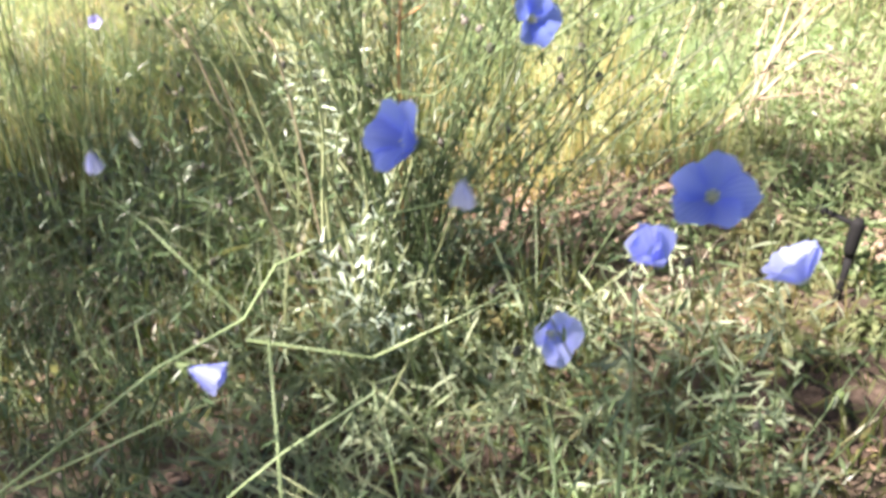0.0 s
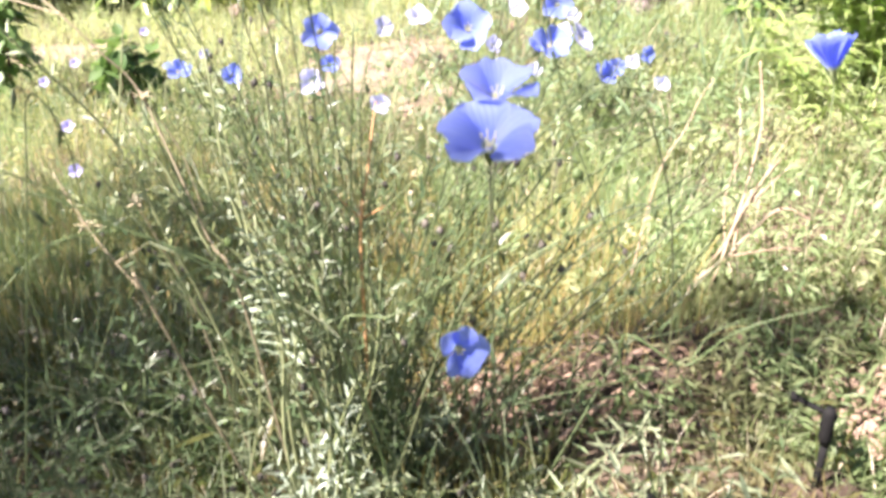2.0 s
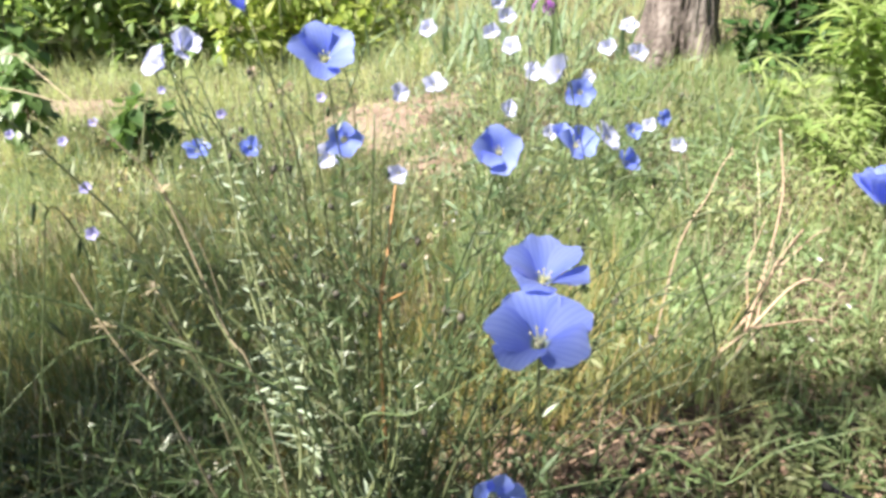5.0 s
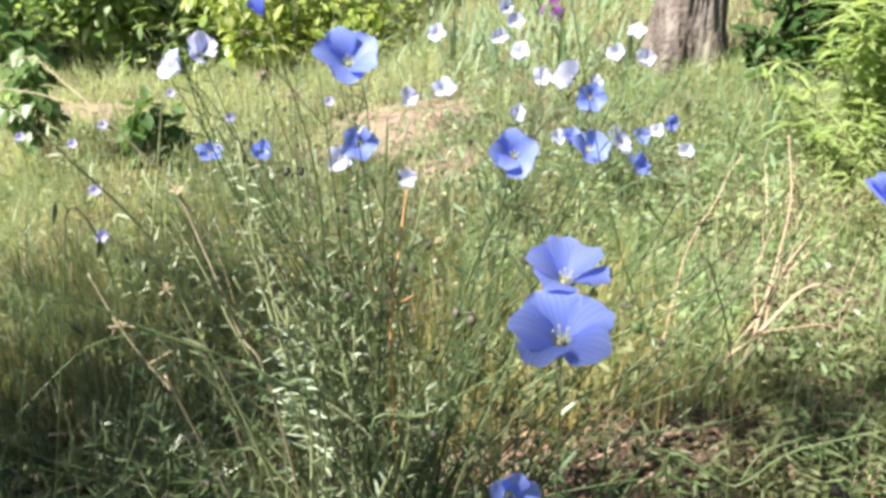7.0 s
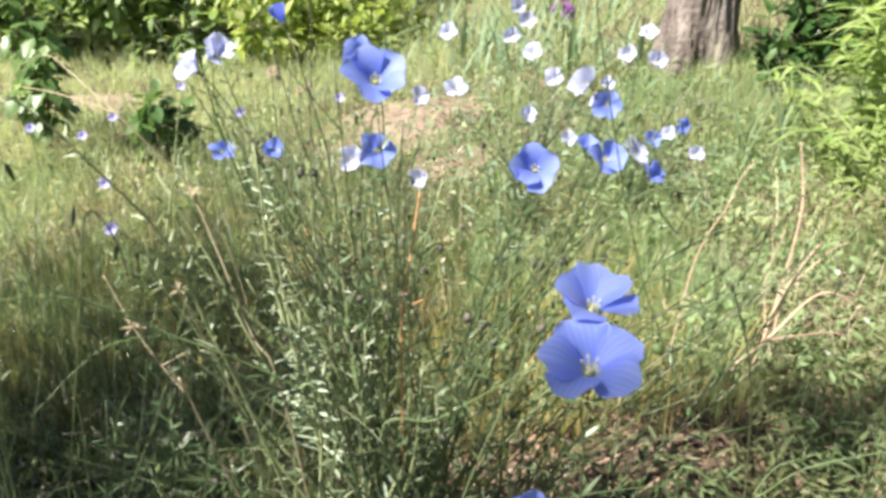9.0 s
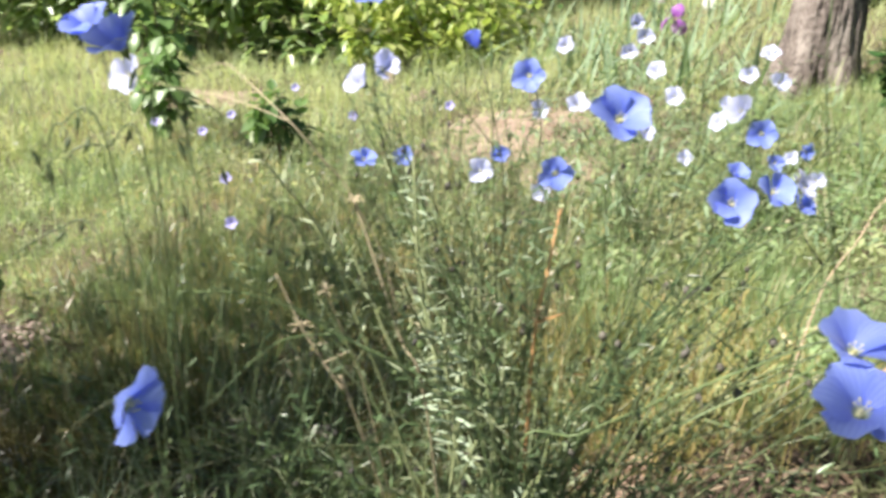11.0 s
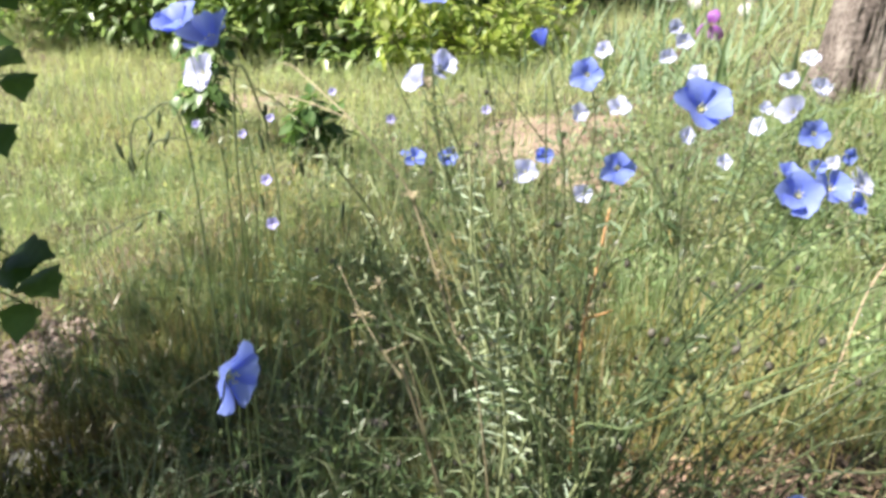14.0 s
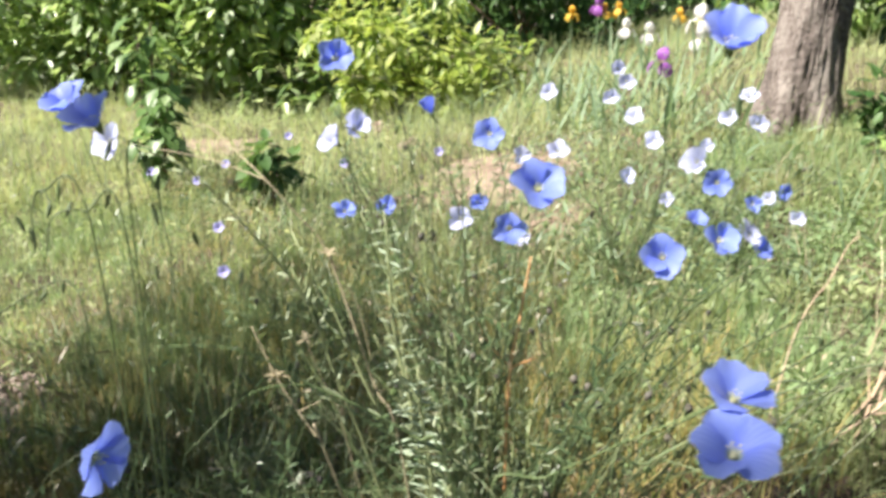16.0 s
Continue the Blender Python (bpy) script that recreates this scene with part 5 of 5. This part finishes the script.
stalk("fallen_twig", [(0.22, 0.98, gz(0.22, 0.98) + 0.012), (0.3, 1.05, gz(0.3, 1.05) + 0.02), (0.38, 1.12, gz(0.38, 1.12) + 0.015), (0.46, 1.16, gz(0.46, 1.16) + 0.01)], 0.003, M_TWIG, "grey fallen twig on the ground", (), None, "twig")
stalk("fallen_twig", [(0.2, 1.1, gz(0.2, 1.1) + 0.01), (0.29, 1.13, gz(0.29, 1.13) + 0.018), (0.42, 1.2, gz(0.42, 1.2) + 0.012)], 0.0024, M_TWIG, "thin fallen twig on the ground", (), None, "twig")

stalk("green_stem", [on(-0.1, 0.42), (-0.063, 0.423, 0.336), (-0.012, 0.476, 0.359), (0.019, 0.504, 0.365), (0.028, 0.535, 0.375), (0.079, 0.568, 0.386), (0.124, 0.585, 0.390)], 0.00085, M_LIGHTSTEM, "pale green branching flax stem over the weeds", [[(-0.063, 0.423, 0.334), (-0.007, 0.458, 0.344), (0.023, 0.478, 0.345)], [(0.019, 0.504, 0.365), (-0.037, 0.547, 0.387), (-0.066, 0.567, 0.393)]], None, "stem")
stalk("green_stem", [on(0.02, 0.43), (0.025, 0.432, 0.326), (0.046, 0.451, 0.335), (0.083, 0.474, 0.350), (0.081, 0.490, 0.357), (0.021, 0.499, 0.357)], 0.00085, M_LIGHTSTEM, "pale green forked flax stem", [[(0.081, 0.490, 0.357), (0.123, 0.505, 0.372), (0.163, 0.524, 0.388)], [(0.083, 0.474, 0.350), (0.093, 0.458, 0.315), (0.103, 0.451, 0.235)]], None, "stem")
stalk("green_stem", [on(0.06, 0.45), (0.049, 0.428, 0.313), (0.045, 0.450, 0.352), (0.036, 0.484, 0.371)], 0.00085, M_LIGHTSTEM, "upright pale green flax stem", (), None, "stem")
stalk("green_stem", [on(0.2, 0.43), (0.182, 0.417, 0.344), (0.188, 0.452, 0.382), (0.190, 0.477, 0.407)], 0.00085, M_LIGHTSTEM, "pale green forked stem in the shade", [[(0.188, 0.450, 0.380), (0.162, 0.412, 0.359), (0.142, 0.397, 0.323), (0.143, 0.402, 0.183)]], None, "stem")
stalk("green_stem", [on(0.1, 0.8)] + [(0.023, 0.761, 0.375), (-0.003, 0.758, 0.410), (-0.043, 0.746, 0.440), (-0.076, 0.737, 0.460), (-0.103, 0.728, 0.481), (-0.130, 0.714, 0.496), (-0.167, 0.699, 0.500)], 0.0009, M_GREENSTEM, "long green stem arching over the grass with a dark bud", [[(-0.079, 0.745, 0.455), (-0.114, 0.723, 0.456), (-0.144, 0.682, 0.431)]], None, "stem")
stalk("green_stem", [on(0.1, 0.7)] + [(0.057, 0.647, 0.437), (0.046, 0.651, 0.463), (0.031, 0.645, 0.480), (0.011, 0.641, 0.482), (-0.009, 0.627, 0.474), (-0.028, 0.619, 0.456)], 0.0008, M_GREENSTEM, "thin stem bowed in an arc", (), None, "stem")
stalk("green_stem", [on(0.12, 0.78)] + [(0.079, 0.686, 0.383), (0.050, 0.681, 0.416), (0.013, 0.682, 0.450), (-0.030, 0.674, 0.483), (-0.072, 0.660, 0.518), (-0.108, 0.638, 0.545)], 0.0008, M_GREENSTEM, "long thin stem leaning low over the grass", (), None, "stem")
stalk("green_stem", [on(0.2, 0.75)] + [(0.141, 0.742, 0.386), (0.163, 0.748, 0.414), (0.210, 0.751, 0.447), (0.229, 0.745, 0.463), (0.242, 0.742, 0.484)], 0.0008, M_GREENSTEM, "forked flax stem with nodding tips", [[(0.210, 0.751, 0.447), (0.232, 0.745, 0.463), (0.256, 0.739, 0.463), (0.272, 0.725, 0.447)], [(0.174, 0.750, 0.417), (0.202, 0.735, 0.418), (0.205, 0.727, 0.407)]], None, "stem")
stalk("green_stem", [on(0.36, 0.66)] + [(0.240, 0.665, 0.401), (0.273, 0.653, 0.415), (0.298, 0.649, 0.441), (0.340, 0.642, 0.461)], 0.0007, M_GREENSTEM, "thin stem reaching sideways over the weeds", [[(0.276, 0.654, 0.418), (0.288, 0.660, 0.433), (0.312, 0.659, 0.445)]], None, "stem")
stalk("green_stem", [on(0.12, 0.9)] + [(0.052, 0.795, 0.334), (0.093, 0.791, 0.364), (0.138, 0.776, 0.404), (0.190, 0.757, 0.450), (0.220, 0.715, 0.498)], 0.0009, M_GREENSTEM, "long flax stem leaning to the paired flowers", [[(0.138, 0.776, 0.404), (0.151, 0.771, 0.420), (0.157, 0.781, 0.439)]], None, "stem")

stalk("dry_stalk", [on(0.02, 0.8), (-0.064, 0.74, 0.392), (-0.076, 0.746, 0.411), (-0.09, 0.75, 0.428), (-0.108, 0.756, 0.453), (-0.128, 0.766, 0.487)], 0.0009, M_STRAW, "pale dry grass stalk with an empty husk", [[(-0.09, 0.75, 0.428), (-0.07, 0.75, 0.44)]], (-0.108, 0.756, 0.453))


def stake():
    """A black plastic irrigation stake with a side arm."""
    o = Vector((0.487, 0.884, gz(0.487, 0.884)))
    root = thing("irrigation_stake", o, "weathered black plastic irrigation stake in the soil", "stake")
    b = Batch()
    b.tube([(0, 0, -0.02), (0, 0, 0.05), (-0.001, 0, 0.085)], [0.0028, 0.0036, 0.004], 8)
    part("post", b.mesh("post", M_BLACK), root)
    b = Batch()
    b.tube([(-0.001, 0, 0.082), (-0.002, 0, 0.09), (-0.003, 0, 0.118), (-0.003, 0, 0.124)], [0.0045, 0.0062, 0.0062, 0.004], 10)
    part("head", b.mesh("head", M_BLACK), root)
    b = Batch()
    b.tube([(0.004, -0.002, 0.114), (-0.014, 0.012, 0.117), (-0.027, 0.022, 0.12)], [0.0035, 0.0028, 0.0028], 8)
    part("arm", b.mesh("arm", M_BLACK), root)
    b = Batch()
    b.tube([(-0.025, 0.02, 0.118), (-0.03, 0.024, 0.121), (-0.032, 0.026, 0.121)], [0.0042, 0.0046, 0.003], 8)
    part("nozzle", b.mesh("nozzle", M_BLACK), root)


stake()


def clover(x, y, z, r):
    root = thing("clover", on(x, y), "pink clover head on a thin stalk", "clover", "clover heads")
    h = z - gz(x, y)
    b = Batch()
    b.tube(bez((0, 0, 0), (0.01, 0, h * 0.4), (-0.01, 0, h * 0.7), (0, 0, h), 6), 0.0012, 5)
    part("stalk", b.mesh("stalk", M_STEM), root)
    b, rng = Batch(), random.Random(int(x * 1000))
    for _ in range(46):
        w = Vector((rng.gauss(0, 1), rng.gauss(0, 1), rng.gauss(0.4, 0.8))).normalized()
        b.leaf(Vector((0, 0, h)) + w * r * 0.3, w, (0, 0, 1), r * 0.8, r * 0.3, 0.1, 0.3, 3)
    part("flower_head", b.mesh("flower_head", M_PINK), root)


clover(-0.398, 2.195, 0.349, 0.018)
clover(-0.306, 2.171, 0.321, 0.015)
clover(-0.36, 2.3, 0.28, 0.014)


def small_flower(x, y, z, r):
    root = thing("wild_flower", on(x, y), "small lilac-blue flower in the sunny grass", "flower", "lilac flowers")
    h = z - gz(x, y)
    b = Batch()
    b.tube(bez((0, 0, 0), (0.01, 0, h * 0.4), (-0.01, 0, h * 0.7), (0, 0, h), 6), 0.0012, 5)
    part("stem", b.mesh("stem", M_STEM), root)
    me = petal_mesh(70, M_LILAC)
    for k in range(5):
        part("petal", me, root, "", pose(0, 0, h, 55, 0, 10) @ Matrix.Diagonal((r, r, r, 1)) @ pose(0, 0, 0, 0, 0, 72 * k))


for x, y, z in ((-1.2, 2.5, 0.12), (-1.05, 2.5, 0.1), (-1.0, 2.6, 0.13), (-0.75, 2.0, 0.13), (-0.65, 1.8, 0.1), (-0.9, 2.9, 0.16), (-0.55, 2.4, 0.2), (-0.3, 2.5, 0.22)):
    small_flower(x, y, z, 0.017)


def white_flower(x, y, h, r):
    root = thing("white_weed_flower", on(x, y), "tiny white weed flower in the sunny grass", "flower", "white weed flowers")
    b = Batch()
    b.tube(bez((0, 0, 0), (0.004, 0, h * 0.4), (-0.004, 0, h * 0.7), (0, 0, h), 6), 0.0008, 5)
    part("stem", b.mesh("stem", M_STEM), root)
    me = petal_mesh(60, M_WHITE, 1)
    for k in range(5):
        part("petal", me, root, "", pose(0, 0, h, 25, 0, 40) @ Matrix.Diagonal((r, r, r, 1)) @ pose(0, 0, 0, 0, 0, 72 * k))


for x, y, h, r in ((0.445, 1.62, 0.035, 0.006), (0.541, 1.486, 0.035, 0.006), (0.474, 1.536, 0.035, 0.005), (0.677, 1.503, 0.035, 0.007), (0.664, 1.355, 0.035, 0.006), (0.44, 1.386, 0.035, 0.005), (0.588, 1.284, 0.035, 0.005), (0.32, 1.37, 0.035, 0.004), (0.633, 1.629, 0.035, 0.006), (0.568, 1.754, 0.035, 0.007)):
    white_flower(x, y, h, r)

# ---- grass, weeds, litter ----
rng = np.random.default_rng(7)


def bare(x, y):
    """Little grows on the bare patches."""
    k = 1 - 0.93 * near(x, y, -0.17, 2.85, 0.3, 0.32) - 0.85 * near(x, y, -1.7, 3.95, 0.4, 0.22) - 0.9 * near(x, y, 0.19, 1.13, 0.07, 0.09) - 0.95 * near(x, y, 0.39, 1.16, 0.15, 0.1)
    return np.clip(k - 0.7 * near(x, y, 0.62, 1.0, 0.08, 0.07) - 0.95 * near(x, y, -1.12, 1.33, 0.18, 0.3), 0, 1)


def patchy(x, y):
    return np.clip(0.62 + 0.5 * np.sin(x * 9.1 + 2 * np.sin(y * 7.3)) * np.sin(y * 8.7 + x * 3.1), 0.12, 1) * bare(x, y)


def tufts(p):
    return np.array([0.35 + 1.5 * max(0.0, noise.noise(Vector((x * 4.2, y * 3.4, 7.0))) + 0.35 + 0.4 * noise.noise(Vector((x * 13, y * 11, 2.0)))) for x, y in p])


def tuft_roots(n, each, spread, box, keep=None):
    """Roots in tufts: some blades round each of many centres."""
    c = scatter(rng, n // each, *box, keep)
    return np.repeat(c, each, 0) + rng.normal(0, spread, (len(c) * each, 2))


def span(lo, hi, p):
    return rng.uniform(lo, hi, len(p))


# the sunny meadow: fine upright growth that thins out over bare soil
p = tuft_roots(46000, 8, 0.022, (-2.6, 1.3, 1.3, 3.0), patchy)
blades("meadow_grass", p, span(0.02, 0.12, p) * tufts(p), span(0.001, 0.0024, p), 0.75, M_GRASS, "fine sunlit yellow-green meadow grass", "grass", 11)
p = scatter(rng, 14000, -2.6, 1.3, 1.25, 3.0, patchy)
blades("meadow_grass", p, span(0.02, 0.06, p), span(0.002, 0.0042, p), 1.0, M_GRASS, "short bent meadow grass", "grass", 12)
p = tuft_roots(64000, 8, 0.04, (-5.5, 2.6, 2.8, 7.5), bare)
blades("meadow_grass", p, span(0.03, 0.16, p) * tufts(p), span(0.0022, 0.005, p), 0.75, M_FAR, "grass towards the shrubs, sun brightness in its pale colour", "grass", 13)
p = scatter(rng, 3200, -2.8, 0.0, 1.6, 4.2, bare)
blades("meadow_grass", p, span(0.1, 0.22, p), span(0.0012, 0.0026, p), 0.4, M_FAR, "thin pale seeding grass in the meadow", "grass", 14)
p = scatter(rng, 1500, -1.2, 1.0, 1.25, 2.6, bare)
blades("dry_grass", p, span(0.06, 0.16, p), span(0.0009, 0.002, p), 0.6, M_STRAW, "standing straw in the meadow", "grass", 15)
p = scatter(rng, 2500, 0.45, 1.25, 2.2, 3.0)
blades("meadow_grass", p, span(0.04, 0.1, p), span(0.002, 0.004, p), 0.7, M_GRASS, "taller grass round the foot of the tree", "grass", 16)

p = tuft_roots(5200, 10, 0.05, (-4.5, 0.1, 1.7, 4.6), bare)
blades("meadow_grass", p, span(0.06, 0.2, p), span(0.0014, 0.0034, p), 0.6, M_GREY, "grey-green tufts in the sunny meadow", "grass", 24)
p = tuft_roots(900, 6, 0.022, (0.0, 0.42, 1.14, 1.5))
blades("dry_grass", p, span(0.06, 0.17, p), span(0.001, 0.0022, p), 0.5, M_OCHRE, "ochre dying grass behind the pink soil", "grass", 25)
p = tuft_roots(3600, 8, 0.02, (0.08, 0.5, 1.2, 1.75))
blades("meadow_grass", p, span(0.04, 0.12, p), span(0.0014, 0.003, p), 0.6, M_GRASS, "yellow-green grass behind the flax", "grass", 26)

p = tuft_roots(1900, 9, 0.02, (-1.0, 0.1, 1.35, 2.1), patchy)
blades("dry_grass", p, span(0.04, 0.13, p), span(0.0012, 0.0028, p), 0.85, M_OCHRE, "yellowed grass tufts behind the flax", "grass", 28)
p = tuft_roots(1100, 7, 0.025, (-1.3, -0.25, 1.4, 2.0), patchy)
blades("dry_grass", p, span(0.04, 0.14, p), span(0.001, 0.0022, p), 0.7, M_OCHRE, "ochre dry grass between sun and shade", "grass", 27)

# the shade: arching tufts over dark soil, deepened by darkened leaf colours
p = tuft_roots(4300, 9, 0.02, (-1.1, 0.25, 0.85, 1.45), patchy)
blades("low_grass", p, span(0.05, 0.16, p), span(0.002, 0.0046, p), 0.75, M_LOW, "green grass tufts with shade in their dark colour", "grass", 17, curl=0.8)
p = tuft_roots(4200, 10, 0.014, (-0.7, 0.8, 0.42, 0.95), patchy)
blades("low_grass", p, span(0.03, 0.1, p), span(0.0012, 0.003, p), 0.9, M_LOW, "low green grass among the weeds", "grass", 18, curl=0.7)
p = tuft_roots(1600, 6, 0.02, (-0.6, 0.2, 0.8, 1.35), patchy)
blades("low_grass", p, span(0.08, 0.2, p), span(0.0016, 0.003, p), 0.8, M_NEAR, "arching grey-green grass blades", "grass", 19, curl=0.9)
p = scatter(rng, 1500, -1.0, 1.1, 0.85, 1.6, bare)
blades("dry_grass", p, span(0.03, 0.12, p), span(0.0008, 0.002, p), 0.95, M_STRAW, "thin dry grass blades leaning about", "grass", 20)
p = tuft_roots(3000, 8, 0.02, (0.42, 1.1, 0.8, 1.3), patchy)
blades("meadow_grass", p, span(0.03, 0.09, p), span(0.001, 0.0024, p), 0.8, M_WEED, "fine grass by the stake", "grass", 21)


def clump(x, y):
    """Tufts: how tall the growth stands."""
    return 0.25 + 1.5 * max(0.0, noise.noise(Vector((x * 4.2, y * 3.4, 7.0))) + 0.35 + 0.5 * noise.noise(Vector((x * 13, y * 11, 2.0))))


def scattered_leaves(name, n, box, size, ratio, mat, label, category, seed, lift=0.0, flat=0.5):
    r = random.Random(seed)
    b = Batch()
    x0, x1, y0, y1 = box
    while n:
        x, y = r.uniform(x0, x1), r.uniform(y0, y1)
        if r.random() > float(bare(np.array(x), np.array(y))) + 0.03:
            continue
        L, a = size * r.uniform(0.5, 1.3), r.uniform(0, 6.283)
        b.leaf((x, y, gz(x, y) + 0.004 + lift * clump(x, y) * r.random() ** 1.5), (math.cos(a), math.sin(a), r.gauss(0.15, flat)), (r.gauss(0, 0.4), r.gauss(0, 0.4), 1), L, L * ratio, r.uniform(-0.1, 0.4), 0.25, 3)
        n -= 1
    tagged(new(name, b.mesh(name, mat)), label, category, kind="stuff")


def gathered(name, n, centre, wide, size, ratio, mat, label, category, seed, lift, rise=0.0):
    """Leaves that lie thickest round a centre."""
    r = random.Random(seed)
    b = Batch()
    for _ in range(n):
        x, y, a = centre[0] + r.gauss(0, wide[0]), centre[1] + r.gauss(0, wide[1]), r.uniform(0, 6.283)
        L = r.uniform(*size)
        b.leaf((x, y, gz(x, y) + 0.008 + lift * r.random()), (math.cos(a), math.sin(a), r.gauss(rise, 0.35)), (r.gauss(0, 0.4), r.gauss(0, 0.4), 1), L, L * ratio * r.uniform(0.7, 1.3), 0.3, 0.3, 3)
    tagged(new(name, b.mesh(name, mat)), label, category, kind="stuff")


# fallen leaves and crumbs
scattered_leaves("leaf_litter", 1300, (-1.0, 1.1, 0.4, 1.6), 0.022, 0.4, M_LITTER, "brown dead leaves and litter on the soil", "litter", 81, 0.012, 0.25)
gathered("leaf_litter", 420, (0.2, 1.12), (0.07, 0.07), (0.008, 0.024), 0.35, M_LITTER, "pinkish-brown dead leaves under the flax", "litter", 82, 0.015)
gathered("leaf_litter", 110, (0.38, 1.15), (0.08, 0.055), (0.01, 0.034), 0.34, M_LITTER, "curled brown dead leaves in a dark hollow", "litter", 83, 0.025)
gathered("leaf_litter", 260, (0.47, 0.78), (0.07, 0.05), (0.012, 0.03), 0.36, M_LITTER, "brown leaf litter on shaded soil", "litter", 84, 0.012)
gathered("leaf_litter", 300, (-0.36, 0.95), (0.09, 0.07), (0.012, 0.035), 0.4, M_LITTER, "dark leaf litter in the shade", "litter", 85, 0.012)
gathered("leaf_litter", 760, (-0.16, 2.8), (0.19, 0.19), (0.02, 0.06), 0.2, M_LITTER, "dark dry debris on the bare sandy soil", "litter", 86, 0.02)
scattered_leaves("leaf_litter", 700, (-0.6, 0.5, 1.35, 2.1), 0.022, 0.35, M_STRAW, "pale dead leaves caught in the meadow grass", "litter", 101, 0.06, 0.4)
scattered_leaves("leaf_litter", 350, (0.15, 1.1, 1.15, 2.2), 0.02, 0.35, M_LITTER, "dry pinkish leaves in the sunny weeds", "litter", 87, 0.04, 0.3)

# dusky grass colour stands in for part of the shade here
p = tuft_roots(5600, 6, 0.03, (-1.0, 0.2, 1.2, 2.1), patchy)
blades("meadow_grass", p, span(0.05, 0.17, p), span(0.0012, 0.0028, p), 0.7, M_WEED, "dusky green grass at the edge of the shade", "grass", 23)

# pale specks of seed heads and tiny blooms over the meadow
scattered_leaves("seed_heads", 1500, (-4.0, 0.1, 1.6, 4.6), 0.011, 0.6, M_SPECK, "tiny pale seed heads over the meadow grass", "grass", 89, 0.12, 0.8)

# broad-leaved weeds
# dark leaf colour adds to the cast shade here
scattered_leaves("ground_weeds", 1500, (-0.9, 0.15, 0.85, 1.5), 0.042, 0.26, M_LOW, "broad weeds with shade in their dark colour", "weeds", 80, 0.11, 0.5)
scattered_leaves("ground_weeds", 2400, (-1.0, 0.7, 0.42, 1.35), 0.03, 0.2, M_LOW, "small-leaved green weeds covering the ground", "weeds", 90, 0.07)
scattered_leaves("ground_weeds", 9500, (0.1, 1.15, 1.22, 2.4), 0.019, 0.42, M_GRASS, "sunny light green ground weeds", "weeds", 91, 0.09, 0.5)
# darker weed colour takes the place of shade round the stake
scattered_leaves("ground_weeds", 5200, (0.42, 1.05, 0.78, 1.35), 0.019, 0.36, M_WEED, "dull green weeds by the stake, shade in their colour", "weeds", 92, 0.04, 0.5)
scattered_leaves("meadow_weeds", 3200, (-3.2, 0.0, 1.6, 3.6), 0.03, 0.3, M_WEED, "dull green weeds standing in the meadow", "weeds", 100, 0.13, 0.7)
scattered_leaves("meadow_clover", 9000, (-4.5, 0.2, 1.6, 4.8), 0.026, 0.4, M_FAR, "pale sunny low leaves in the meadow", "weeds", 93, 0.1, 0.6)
spots = random.Random(77)
for k in range(26):
    spot = (spots.uniform(-2.3, -0.15), spots.uniform(1.55, 3.3))
    wide = spots.uniform(0.05, 0.11)
    if k % 3:
        gathered("meadow_weeds", 150, spot, (wide * 1.3, wide * 0.8), (0.014, 0.034), 0.28, (M_WEED, M_FLAX)[k % 2], "low clump of dull green weeds in the meadow", "weeds", 200 + k, 0.08, 0.6)
    else:
        gathered("dry_grass", 170, spot, (wide * 1.4, wide * 0.8), (0.02, 0.05), 0.08, M_OCHRE, "yellowed dry tuft in the meadow", "grass", 200 + k, 0.08, 0.8)
scattered_leaves("ground_weeds", 2600, (-0.1, 0.75, 1.7, 3.8), 0.045, 0.2, M_GREY, "green weeds around the flax and irises", "weeds", 94, 0.16)
scattered_leaves("ground_weeds", 2200, (-1.1, 0.1, 1.3, 2.4), 0.026, 0.18, M_FLAX, "dusky weeds at the edge of the shade", "weeds", 95, 0.13, 0.6)
scattered_leaves("ferny_weeds", 2200, (-0.12, 0.4, 0.5, 0.95), 0.03, 0.14, M_NEAR, "feathery grey-green weed foliage", "weeds", 96, 0.09, 0.5)
gathered("ground_weeds", 700, (0.45, 1.05), (0.13, 0.06), (0.014, 0.034), 0.2, M_WEED, "green weeds growing over the dark hollow", "weeds", 97, 0.05, 0.4)
gathered("leaf_litter", 240, (-0.3, 1.25), (0.16, 0.1), (0.012, 0.04), 0.25, M_STRAW, "pale straw bits lying in the shade", "litter", 88, 0.04, 0.2)
gathered("ground_weeds", 520, (0.5, 0.85), (0.1, 0.035), (0.014, 0.03), 0.25, M_WEED, "green weeds in front of the stake", "weeds", 99, 0.03, 0.4)
gathered("ground_weeds", 140, (-0.15, 2.8), (0.17, 0.17), (0.02, 0.06), 0.2, M_GREY, "sparse grey-green weeds on the sandy soil", "weeds", 98, 0.02, 0.5)


def outside(x, y):
    """The lawn beyond the bed."""
    return np.where((x > -1.5) & (x < 1.2) & (y > 0.3) & (y < 7.5) | (x > -2.6) & (x < 1.2) & (y > 1.3) | (y > 2.8) & (x > -5.5) & (x < 2.6), 0.0, 1.0)


p = tuft_roots(70000, 5, 0.05, (-7.0, 6.0, -5.0, 7.5), outside)
blades("rough_lawn", p, span(0.05, 0.13, p), span(0.008, 0.02, p), 1.1, M_GRASS, "rough yellow-green lawn around the bed", "grass", 22)
